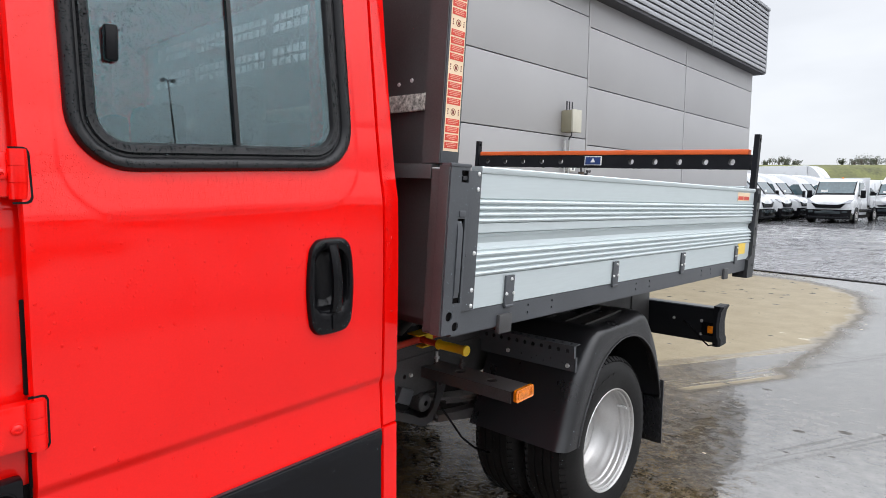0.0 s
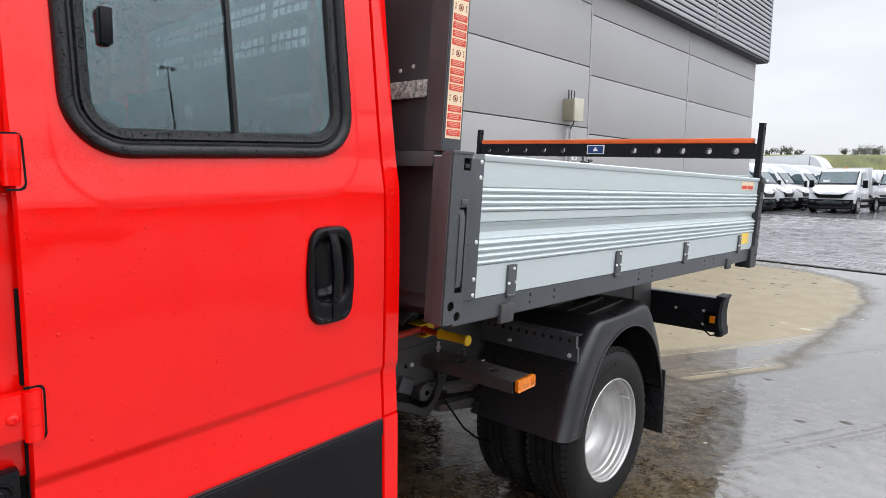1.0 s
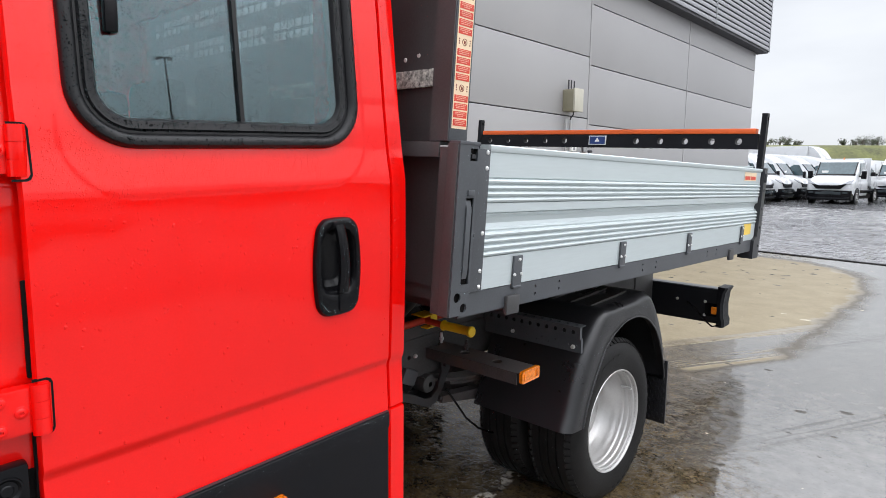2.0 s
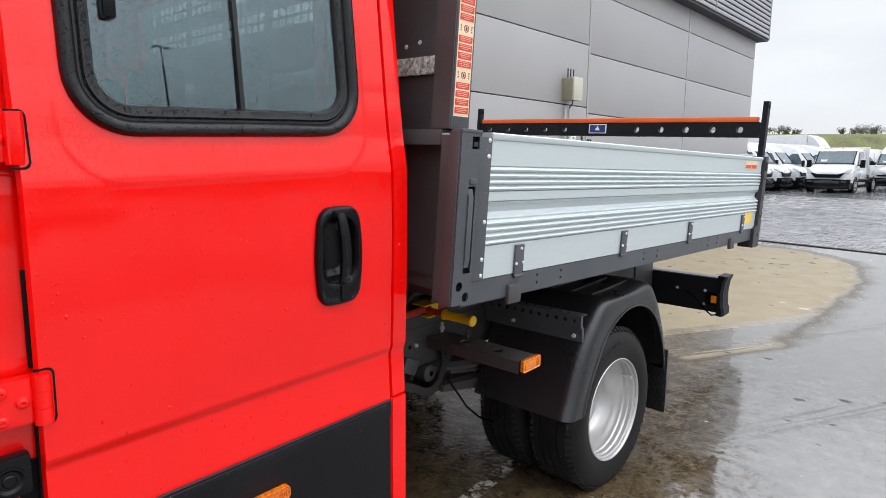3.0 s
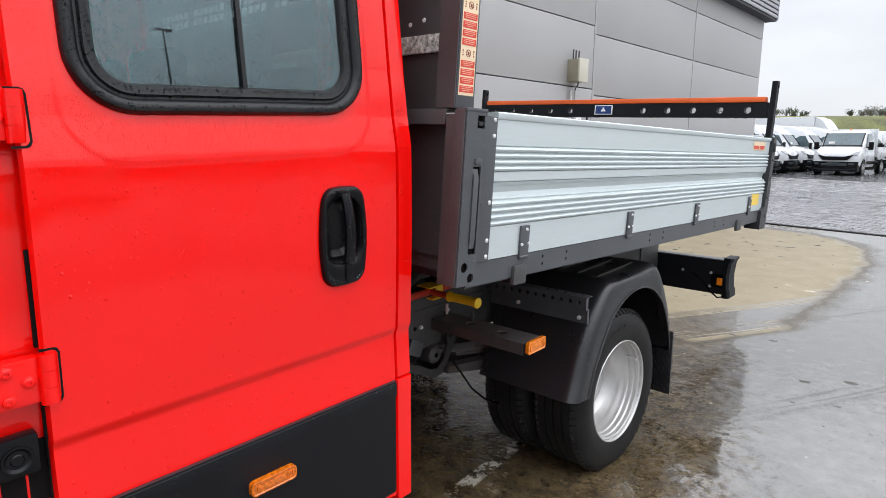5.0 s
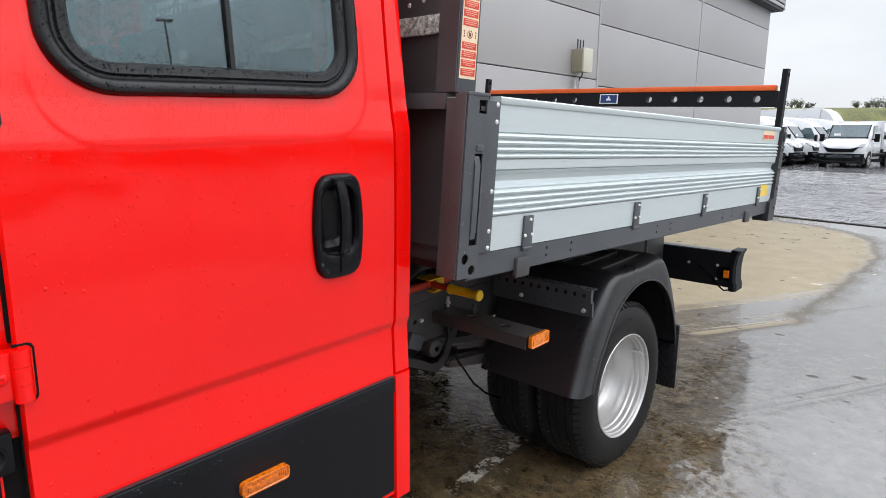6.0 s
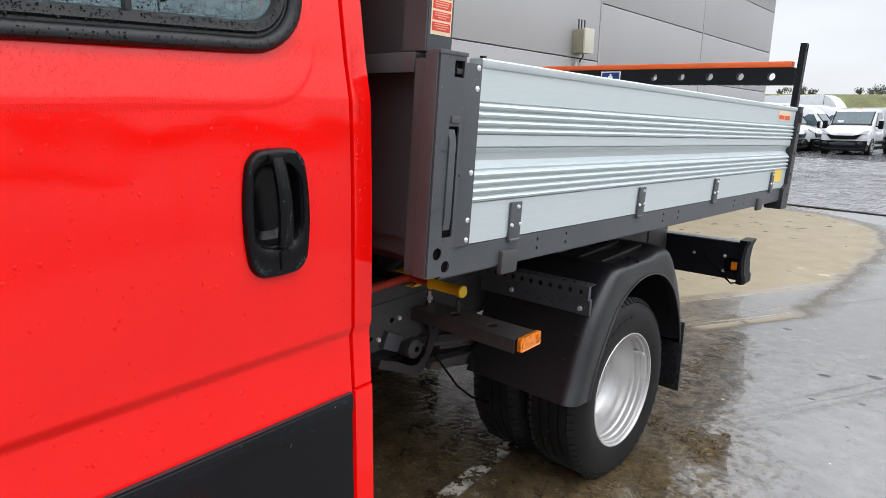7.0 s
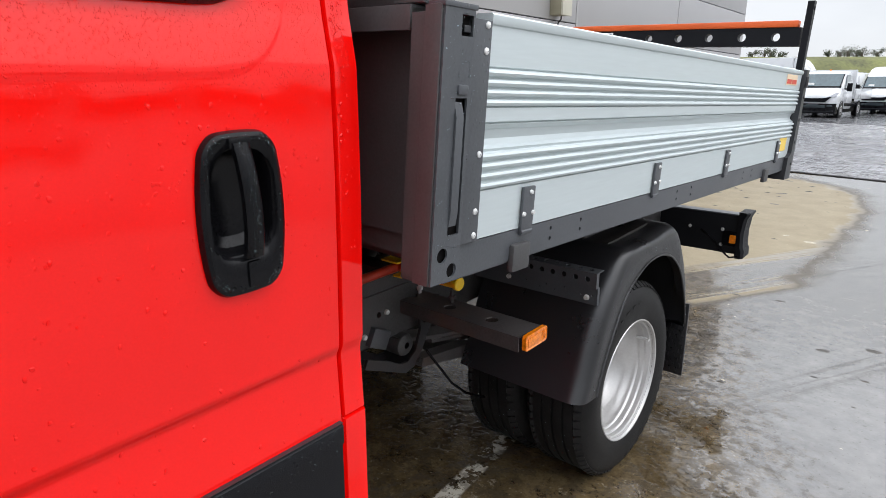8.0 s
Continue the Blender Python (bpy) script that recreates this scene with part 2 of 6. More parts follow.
def tube(bm, pts, r, seg=10):
    """A round bar swept along points."""
    pts = [Vector(p) for p in pts]
    rings = []
    for i, p in enumerate(pts):
        d = (pts[min(i + 1, len(pts) - 1)] - pts[max(i - 1, 0)]).normalized()
        q = d.to_track_quat("Z", "Y").to_matrix()
        rings.append([bm.verts.new(p + q @ Vector((r * math.cos(a), r * math.sin(a), 0))) for a in [2 * math.pi * k / seg for k in range(seg)]])
    for a, b in zip(rings, rings[1:]):
        for k in range(seg):
            bm.faces.new((a[k], a[(k + 1) % seg], b[(k + 1) % seg], b[k]))
    bm.faces.new(rings[0])
    bm.faces.new(rings[-1])
    return bm


def holed(bm, w0, w1, h0, h1, holes, thick, m):
    """A plate in the (u, v) plane with holes through it, laid into place by m. A hole is (u, v, r) or (u0, u1, v0, v1)."""
    edges = []

    def loop(pts):
        vs = [bm.verts.new((u, v, 0)) for u, v in pts]
        edges.extend(bm.edges.new((vs[i], vs[(i + 1) % len(vs)])) for i in range(len(vs)))
    loop([(w0, h0), (w1, h0), (w1, h1), (w0, h1)])
    for h in holes:
        if len(h) == 3:
            loop([(h[0] + h[2] * math.cos(a), h[1] + h[2] * math.sin(a)) for a in [2 * math.pi * k / 16 for k in range(16)]])
        else:
            loop([(h[0], h[2]), (h[1], h[2]), (h[1], h[3]), (h[0], h[3])])
    fs = [g for g in bmesh.ops.triangle_fill(bm, use_beauty=True, use_dissolve=False, edges=edges)["geom"] if isinstance(g, bmesh.types.BMFace)]
    r = bmesh.ops.extrude_face_region(bm, geom=fs)
    vs = [g for g in r["geom"] if isinstance(g, bmesh.types.BMVert)]
    bmesh.ops.translate(bm, vec=(0, 0, thick), verts=vs)
    bmesh.ops.transform(bm, matrix=m, verts=list({v for e in edges if e.is_valid for v in e.verts} | set(vs)))
    return bm


YZ = Matrix(((0, 0, 1, 0), (1, 0, 0, 0), (0, 1, 0, 0), (0, 0, 0, 1)))   # (u, v, w) -> (w, u, v): a plate that faces x
XZ = Matrix(((1, 0, 0, 0), (0, 0, 1, 0), (0, 1, 0, 0), (0, 0, 0, 1)))   # (u, v, w) -> (u, w, v): a plate that faces y


def lathe(bm, prof, seg=48, m=None, close=False):
    """Turns a profile of (radius, x) about the x axis."""
    rings = [[bm.verts.new((x, r * math.cos(a), r * math.sin(a))) for a in [2 * math.pi * k / seg for k in range(seg)]] for r, x in prof]
    pairs = list(zip(rings, rings[1:])) + ([(rings[-1], rings[0])] if close else [])
    for a, b in pairs:
        for k in range(seg):
            bm.faces.new((a[k], a[(k + 1) % seg], b[(k + 1) % seg], b[k]))
    if m is not None:
        bmesh.ops.transform(bm, matrix=m, verts=[v for r in rings for v in r])
    return bm


def rrect(y0, y1, z0, z1, r, n=8):
    """A rounded rectangle as points (y, z), counter-clockwise, n points in each corner."""
    out = []
    for cy, cz, a0 in ((y1 - r, z0 + r, -90), (y1 - r, z1 - r, 0), (y0 + r, z1 - r, 90), (y0 + r, z0 + r, 180)):
        for k in range(n + 1):
            a = radians(a0 + 90 * k / n)
            out.append((cy + r * math.cos(a), cz + r * math.sin(a)))
    return out


def smooth_step(a, b, v):
    t = min(1, max(0, (v - a) / (b - a)))
    return t * t * (3 - 2 * t)


def bolt(bm, x, y, z, r=0.006, d=0.004, axis=(1, 0, 0)):
    a = Vector(axis)
    cyl(bm, Vector((x, y, z)), Vector((x, y, z)) + a * d, r, 10, r * 0.75)
    return bm

# ---------------------------------------------------------------- ground


def ground_mat():
    """Wet worn concrete: a water film on most of it, a drier sandy patch, brick paving further off."""
    m = bpy.data.materials.new("wet_yard_concrete")
    nt, N, L, b = nodes_of(m)
    geo = N.new("ShaderNodeNewGeometry")
    pos = geo.outputs["Position"]

    def noise_n(scale, detail=6, rough=0.6):
        n = N.new("ShaderNodeTexNoise")
        n.inputs["Scale"].default_value, n.inputs["Detail"].default_value, n.inputs["Roughness"].default_value = scale, detail, rough
        L.new(pos, n.inputs["Vector"])
        return n.outputs["Fac"]

    def math_n(op, a, b_, clamp=False):
        n = N.new("ShaderNodeMath")
        n.operation, n.use_clamp = op, clamp
        for i, v in enumerate((a, b_)):
            if isinstance(v, (int, float)):
                n.inputs[i].default_value = v
            else:
                L.new(v, n.inputs[i])
        return n.outputs[0]

    def ramp(f, p0, c0, p1, c1):
        n = N.new("ShaderNodeValToRGB")
        n.color_ramp.elements[0].position, n.color_ramp.elements[0].color = p0, c0
        n.color_ramp.elements[1].position, n.color_ramp.elements[1].color = p1, c1
        L.new(f, n.inputs[0])
        return n.outputs[0]

    def mix(f, a, b_):
        n = N.new("ShaderNodeMixRGB")
        L.new(f, n.inputs[0])
        for i, v in ((1, a), (2, b_)):
            if isinstance(v, tuple):
                n.inputs[i].default_value = v
            else:
                L.new(v, n.inputs[i])
        return n.outputs[0]
    big, mid, fine, grit = noise_n(0.55, 5), noise_n(3.2, 9, 0.65), noise_n(34.0, 6, 0.7), noise_n(140.0, 3)
    sep = N.new("ShaderNodeSeparateXYZ")
    L.new(pos, sep.inputs[0])
    blot = noise_n(10.0, 7, 0.7)
    base = ramp(math_n("ADD", math_n("MULTIPLY", mid, 0.35), math_n("ADD", math_n("MULTIPLY", blot, 0.35), math_n("MULTIPLY", fine, 0.3))), 0.42, (0.042, 0.028, 0.0125, 1), 0.6, (0.155, 0.114, 0.06, 1))
    # paler bare concrete showing in flakes
    flake = ramp(math_n("ADD", math_n("MULTIPLY", noise_n(7.0, 9, 0.78), 0.7), math_n("MULTIPLY", big, 0.3)), 0.585, (0, 0, 0, 1), 0.61, (1, 1, 1, 1))
    base = mix(math_n("MULTIPLY", flake, 0.55), base, (0.3, 0.265, 0.215, 1))
    edge = math_n("ADD", sep.outputs[0], math_n("MULTIPLY", math_n("MINIMUM", sep.outputs[1], 4.0), 0.37))
    ragged = noise_n(15.0, 8, 0.72)
    edge = math_n("ADD", edge, math_n("ADD", math_n("MULTIPLY", math_n("SUBTRACT", mid, 0.5), 0.8), math_n("MULTIPLY", math_n("SUBTRACT", ragged, 0.5), 1.1)))
    # sky glare put into the colour: pale grey beyond the truck's reflection
    grey = ramp(edge, 0.25, (0, 0, 0, 1), 0.5, (1, 1, 1, 1))
    still = ramp(edge, 0.17, (0, 0, 0, 1), 0.21, (1, 1, 1, 1))
    pale = ramp(math_n("ADD", math_n("MULTIPLY", noise_n(55.0, 3, 0.6), 0.7), math_n("MULTIPLY", mid, 0.3)), 0.6, (0, 0, 0, 1), 0.64, (1, 1, 1, 1))
    base = mix(math_n("MULTIPLY", pale, 0.6), base, (0.3, 0.265, 0.21, 1))
    stain = ramp(noise_n(5.5, 8, 0.72), 0.54, (1, 1, 1, 1), 0.6, (0.45, 0.42, 0.38, 1))
    dark = N.new("ShaderNodeMixRGB")
    dark.blend_type = "MULTIPLY"
    dark.inputs[0].default_value = 0.85
    L.new(base, dark.inputs[1])
    L.new(stain, dark.inputs[2])
    base = dark.outputs[0]
    speck = ramp(fine, 0.54, (1, 1, 1, 1), 0.62, (0.4, 0.38, 0.35, 1))
    mul = N.new("ShaderNodeMixRGB")
    mul.blend_type = "MULTIPLY"
    mul.inputs[0].default_value = 0.75
    L.new(base, mul.inputs[1])
    L.new(speck, mul.inputs[2])
    # worn paint: a broken pale line
    ld = math_n("ABSOLUTE", math_n("ADD", math_n("ADD", sep.outputs[0], math_n("MULTIPLY", sep.outputs[1], 0.12)), 0.511), 0)
    inl = math_n("MULTIPLY", ramp(ld, 0.03, (1, 1, 1, 1), 0.036, (0, 0, 0, 1)), ramp(math_n("ADD", sep.outputs[1], 1.0), 0.9, (1, 1, 1, 1), 0.92, (0, 0, 0, 1)))
    chips = ramp(math_n("ADD", math_n("MULTIPLY", noise_n(13.0, 6, 0.68), 0.75), math_n("MULTIPLY", fine, 0.25)), 0.49, (0, 0, 0, 1), 0.505, (1, 1, 1, 1))
    line = math_n("MULTIPLY", math_n("MULTIPLY", inl, chips), ramp(math_n("ADD", sep.outputs[1], 1.0), 0.35, (0, 0, 0, 1), 0.5, (1, 1, 1, 1)))
    # brown concrete tinted grey where the sky would mirror in it
    glared = mix(math_n("MULTIPLY", grey, 0.88), mul.outputs[0], ramp(blot, 0.35, (0.1, 0.097, 0.092, 1), 0.65, (0.155, 0.15, 0.143, 1)))
    worn = mix(line, glared, (0.5, 0.47, 0.4, 1))
    # tyre tracks run slantwise over the yard: across them (u) and along them, drawn out
    across = math_n("SUBTRACT", sep.outputs[0], math_n("MULTIPLY", sep.outputs[1], 0.5))
    along = N.new("ShaderNodeCombineXYZ")
    L.new(math_n("MULTIPLY", across, 26.0), along.inputs[0])
    L.new(math_n("MULTIPLY", sep.outputs[1], 1.1), along.inputs[1])
    drag = N.new("ShaderNodeTexNoise")
    drag.inputs["Scale"].default_value, drag.inputs["Detail"].default_value = 1.0, 5
    L.new(along.outputs[0], drag.inputs["Vector"])
    drag = drag.outputs["Fac"]
    # the sandy patch: an uneven oval, its near end cut off by the tracks
    wv = math_n("ADD", math_n("MULTIPLY", math_n("SUBTRACT", mid, 0.5), 0.6), math_n("MULTIPLY", math_n("SUBTRACT", big, 0.5), 0.5))
    ex = math_n("DIVIDE", math_n("ADD", sep.outputs[0], 2.75), 2.62)
    ey = math_n("MAXIMUM", math_n("DIVIDE", math_n("SUBTRACT", sep.outputs[1], 5.1), 3.6), 0.0)
    d2 = math_n("ADD", math_n("POWER", math_n("ABSOLUTE", ex, 0), 2.6), math_n("POWER", ey, 3.2))
    cut = math_n("ADD", math_n("MULTIPLY", math_n("ADD", across, 1.44), 3.0), 1.0)
    low = math_n("ADD", math_n("MULTIPLY", math_n("SUBTRACT", 1.9, sep.outputs[1]), 2.0), 1.0)
    d2 = math_n("MAXIMUM", d2, math_n("MAXIMUM", cut, low))
    sum_d = math_n("ADD", d2, math_n("MULTIPLY", wv, 0.6))
    dry = ramp(math_n("MULTIPLY", sum_d, 0.5), 0.45, (1, 1, 1, 1), 0.51, (0, 0, 0, 1))
    wander = math_n("ADD", across, math_n("MULTIPLY", math_n("SUBTRACT", drag, 0.5), 0.22))
    for at, half, keep in ((-1.85, 0.13, 0.12), (-1.58, 0.03, 0.35), (-2.12, 0.025, 0.55), (-1.68, 0.015, 0.6)):
        band = ramp(math_n("ABSOLUTE", math_n("SUBTRACT", wander, at), 0), half, (keep, keep, keep, 1), half + 0.05, (1, 1, 1, 1))
        dry = math_n("MULTIPLY", dry, band)
    sand = ramp(math_n("ADD", math_n("MULTIPLY", mid, 0.7), math_n("MULTIPLY", fine, 0.3)), 0.3, (0.19, 0.153, 0.096, 1), 0.7, (0.29, 0.245, 0.165, 1))
    # the damp rim round the patch
    rim = math_n("MULTIPLY", ramp(math_n("MULTIPLY", sum_d, 0.5), 0.44, (0, 0, 0, 1), 0.5, (1, 1, 1, 1)), ramp(math_n("MULTIPLY", sum_d, 0.5), 0.51, (1, 1, 1, 1), 0.63, (0, 0, 0, 1)))
    # between the tracks the sand lies in thin drawn-out lines
    lane = ramp(math_n("ABSOLUTE", math_n("ADD", wander, 1.8), 0), 0.22, (1, 1, 1, 1), 0.3, (0, 0, 0, 1))
    comb = ramp(drag, 0.46, (0.15, 0.15, 0.15, 1), 0.54, (1, 1, 1, 1))
    dry = math_n("MULTIPLY", dry, mix(lane, (1, 1, 1, 1), comb))
    # tread marks in the wet part: dirt dragged into thin lines
    tread = N.new("ShaderNodeMath")
    tread.operation, tread.use_clamp = "ADD", True
    for k_, (at, half) in enumerate(((-0.3, 0.1), (-1.6, 0.09))):
        L.new(ramp(math_n("ABSOLUTE", math_n("SUBTRACT", wander, at), 0), half * 0.6, (1, 1, 1, 1), half, (0, 0, 0, 1)), tread.inputs[k_])
    tread = math_n("MULTIPLY", tread.outputs[0], ramp(math_n("ADD", math_n("MULTIPLY", drag, 0.6), math_n("MULTIPLY", fine, 0.4)), 0.47, (0, 0, 0, 1), 0.58, (1, 1, 1, 1)))
    # small dark flakes over the brown part
    chip = ramp(math_n("ADD", math_n("MULTIPLY", noise_n(16.0, 8, 0.7), 0.8), math_n("MULTIPLY", fine, 0.2)), 0.5, (0, 0, 0, 1), 0.525, (1, 1, 1, 1))
    worn = mix(math_n("MULTIPLY", math_n("MULTIPLY", chip, math_n("SUBTRACT", 1.0, grey)), 0.5), worn, (0.04, 0.033, 0.024, 1))
    pock = ramp(noise_n(48.0, 2, 0.5), 0.655, (0, 0, 0, 1), 0.675, (1, 1, 1, 1))
    worn = mix(math_n("MULTIPLY", math_n("MAXIMUM", tread, pock), 0.6), worn, (0.055, 0.048, 0.04, 1))
    col = mix(dry, mix(rim, worn, (0.06, 0.045, 0.026, 1)), sand)
    L.new(col, b.inputs["Base Color"])
    # standing water with a mirror film, and grit that breaks through it
    wet = ramp(math_n("ADD", math_n("MULTIPLY", mid, 0.55), math_n("MULTIPLY", big, 0.45)), 0.49, (0, 0, 0, 1), 0.57, (1, 1, 1, 1))
    film = mix(rim, mix(wet, (0.03, 0.03, 0.03, 1), (0.01, 0.01, 0.01, 1)), (0.34, 0.34, 0.34, 1))
    L.new(mix(dry, film, (0.5, 0.5, 0.5, 1)), b.inputs["Roughness"])
    b.inputs["IOR"].default_value = 2.05
    soaked = math_n("MAXIMUM", wet, still)
    # flakes of dirt break the film along its edge
    fringe = ramp(math_n("ABSOLUTE", math_n("SUBTRACT", edge, 0.25), 0), 0.1, (1, 1, 1, 1), 0.55, (0, 0, 0, 1))
    soaked = math_n("MULTIPLY", soaked, math_n("SUBTRACT", 1.0, math_n("MULTIPLY", math_n("MULTIPLY", chip, fringe), 0.9)))
    soaked = math_n("MULTIPLY", soaked, math_n("SUBTRACT", 1.0, math_n("MULTIPLY", math_n("MAXIMUM", pock, tread), 0.8)))
    soaked = math_n("MULTIPLY", soaked, ramp(math_n("ADD", math_n("MULTIPLY", edge, 0.5), 0.5), 0.2, (0.3, 0.3, 0.3, 1), 0.5, (1, 1, 1, 1)))
    shine = mix(rim, mix(soaked, (0.16, 0.16, 0.16, 1), (0.5, 0.5, 0.5, 1)), (0.1, 0.1, 0.1, 1))
    L.new(mix(dry, shine, (0.05, 0.05, 0.05, 1)), b.inputs["Specular IOR Level"])
    bp = N.new("ShaderNodeBump")
    bp.inputs["Distance"].default_value = 0.009
    L.new(math_n("ADD", math_n("SUBTRACT", 0.16, math_n("MULTIPLY", soaked, 0.138)), math_n("MULTIPLY", fringe, 0.012)), bp.inputs["Strength"])
    L.new(math_n("ADD", math_n("ADD", math_n("MULTIPLY", fine, 0.22), math_n("MULTIPLY", grit, 0.06)), math_n("ADD", math_n("MULTIPLY", noise_n(7.0, 2, 0.5), 2.4), math_n("MULTIPLY", noise_n(20.0, 3, 0.5), 0.8))), bp.inputs["Height"])
    # low crusts of grit that stand out of the water
    crust = ramp(math_n("ADD", math_n("MULTIPLY", noise_n(42.0, 4, 0.6), 0.6), math_n("MULTIPLY", blot, 0.4)), 0.5, (0, 0, 0, 1), 0.6, (1, 1, 1, 1))
    b2 = N.new("ShaderNodeBump")
    b2.inputs["Distance"].default_value = 0.004
    L.new(math_n("MULTIPLY", math_n("SUBTRACT", 1.0, math_n("MAXIMUM", math_n("MULTIPLY", wet, 0.7), math_n("MULTIPLY", still, 0.97))), 0.26), b2.inputs["Strength"])
    L.new(crust, b2.inputs["Height"])
    L.new(bp.outputs[0], b2.inputs["Normal"])
    L.new(b2.outputs[0], b.inputs["Normal"])
    return m


def grid_sheet(bm, xs, ys, z):
    vs = [[bm.verts.new((x, y, z(x, y))) for x in xs] for y in ys]
    for a, b in zip(vs, vs[1:]):
        for i in range(len(xs) - 1):
            bm.faces.new((a[i], a[i + 1], b[i + 1], b[i]))
    return bm


M_GROUND = ground_mat()
xs = [-400, -120, -60, -40] + [-30 + 2 * i for i in range(28)] + [40, 80, 200, 400]
ys = [-300, -100, -40] + [-20 + 2 * i for i in range(31)] + [60, 120, 300, 600]
ground = part("ground", one(grid_sheet, xs, ys, lambda x, y: 0.0), M_GROUND, smooth=False)
tagged(ground, "wet worn concrete yard with a dry sandy patch", "ground", kind="structure")

# ---------------------------------------------------------------- warehouse wall
hall = thing("warehouse", (-4.5, 8, 0), "grey panel-clad warehouse with a louvred overhanging band", "building")
WX = -4.5
part("wall_core", one(box, WX - 9, WX - 0.05, -14, 16.33, 0, 6.0), M_JOINT, hall, smooth=False)
seams = [-14, -9.8, -5.5, -1.2, 3.1, 7.386, 11.67, 16.33]
levels = {True: [0, 1.19, 2.19, 3.2, 4.213, 5.2], False: [0, 1.24, 2.29, 3.33, 4.37, 5.4]}
for a, b in zip(seams, seams[1:]):
    zs = levels[a > 7]
    for z0, z1 in zip(zs, zs[1:]):
        part("panel", one(box, WX - 0.05, WX, a + 0.03, b - 0.03 + (0.03 if b > 16 else 0), z0 + 0.008, z1 - 0.008, 0.006), M_WALL, hall)
    part("joint_strip", one(box, WX - 0.045, WX + 0.006, a - 0.028, a + 0.028, 0, 5.4), M_WALL, hall, smooth=False)
part("end_wall", one(box, WX - 9, WX - 0.06, 16.33, 16.36, 0, 5.4), M_WALL, hall, smooth=False)
OX, OY = WX + 0.26, 16.6
# underside coloured much darker than the wall and the louvres
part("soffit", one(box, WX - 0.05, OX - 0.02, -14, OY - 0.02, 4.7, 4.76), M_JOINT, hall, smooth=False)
part("louvre_backing", one(box, WX - 9, OX - 0.05, -14, OY - 0.05, 4.77, 6.42), M_LOUV, hall, smooth=False)
for i in range(14):
    z = 4.76 + i * 0.1185
    bm = bmesh.new()
    prism(bm, [(OX - 0.06, z + 0.114), (OX - 0.06, z + 0.02), (OX - 0.006, z), (OX + 0.004, z), (OX + 0.006, z + 0.006), (OX + 0.004, z + 0.07), (OX - 0.022, z + 0.106)], "y", -14, OY - 0.03)
    part("louvre_slat", bm, M_LOUV, hall)
    part("louvre_slat", one(box, WX - 9, OX - 0.03, OY - 0.07, OY + 0.004, z, z + 0.098), M_LOUV, hall, smooth=False)
part("corner_post", one(box, OX - 0.06, OX + 0.009, OY - 0.06, OY + 0.009, 4.73, 6.42, 0.006), M_LOUV, hall)
for y in (-5.5, 3.7, 12.45):
    part("louvre_post", one(box, OX - 0.02, OX + 0.012, y - 0.03, y + 0.03, 4.74, 6.42), M_LOUV, hall, smooth=False)
part("coping", one(box, WX - 9.02, OX + 0.03, -14, OY + 0.03, 6.42, 6.5, 0.01), M_LOUV, hall)

M_BOXL = pmat("pale_box_lid", (0.5, 0.48, 0.4), 0.5, 0, 0.08, 6)
jb = thing("junction_box", (WX, 6.87, 2.27), "cream electrical junction box on the grey wall with conduits", "junction box")
part("body", one(box, WX, WX + 0.2, 6.75, 7.0, 2.28, 2.63, 0.012), M_BOXY, jb)
part("lid", one(box, WX + 0.2, WX + 0.235, 6.74, 7.01, 2.27, 2.64, 0.012), M_BOXL, jb, "pale lid")
for y in (6.79, 6.87, 6.96):
    part("conduit", one(cyl, (WX + 0.08, y, 2.63), (WX + 0.08, y, 2.78), 0.012, 8), M_JOINT, jb)
for y in (6.8, 6.93):
    part("conduit", one(cyl, (WX + 0.05, y, -0.08), (WX + 0.05, y, 2.15), 0.02, 10), M_PIPE, jb)
part("cable", one(tube, [(WX + 0.12, 6.9, 2.28), (WX + 0.11, 6.91, 2.23), (WX + 0.05, 6.93, 2.18), (WX + 0.05, 6.93, 2.14)], 0.011, 8), M_JOINT, jb)
sock = thing("wall_socket_box", (WX, 7.0, 1.64), "small pale switch boxes on the grey wall", "socket")
for z in (1.64, 1.73):
    part("body", one(box, WX, WX + 0.09, 6.93, 7.09, z, z + 0.082, 0.008), M_LABWHITE, sock)
    part("button", one(box, WX + 0.09, WX + 0.1, 6.985, 7.035, z + 0.022, z + 0.06, 0.004), M_LOUV, sock)
tap = thing("wall_pipe", (WX, 7.3, 1.5), "dark wall tap with a brass body beside a red handle", "pipe")
part("pipe", one(tube, [(WX, 7.27, 1.55), (WX + 0.1, 7.27, 1.55), (WX + 0.1, 7.27, 1.66), (WX + 0.1, 7.25, 1.77)], 0.018), M_JOINT, tap)
part("tap_body", one(cyl, (WX + 0.1, 7.27, 1.56), (WX + 0.1, 7.27, 1.64), 0.05, 12), M_BARK, tap)
part("spout", one(tube, [(WX, 7.47, 1.6), (WX + 0.1, 7.47, 1.6), (WX + 0.1, 7.47, 1.65), (WX + 0.1, 7.56, 1.655)], 0.025), M_JOINT, tap)
part("handle", one(box, WX, WX + 0.05, 7.495, 7.55, 1.78, 1.89, 0.006), M_REDLENS, tap, "red handle")
for fixture in (jb, sock, tap):
    fixture.location += Vector((0, -0.2, 0.07))

# ---------------------------------------------------------------- the tipper truck
RAKE = 0.037                      # the empty truck stands nose down
SH = Matrix.Identity(4)
SH[2][1] = RAKE
TIP = 3.0                        # the load bed stands slightly tipped
PIV = Vector((0, 1.4, 0.86))
BED = SH @ Matrix.Translation(PIV) @ pose(0, 0, 0, 0, 1.5) @ pose(0, 0, 0, -TIP) @ Matrix.Translation(-PIV)
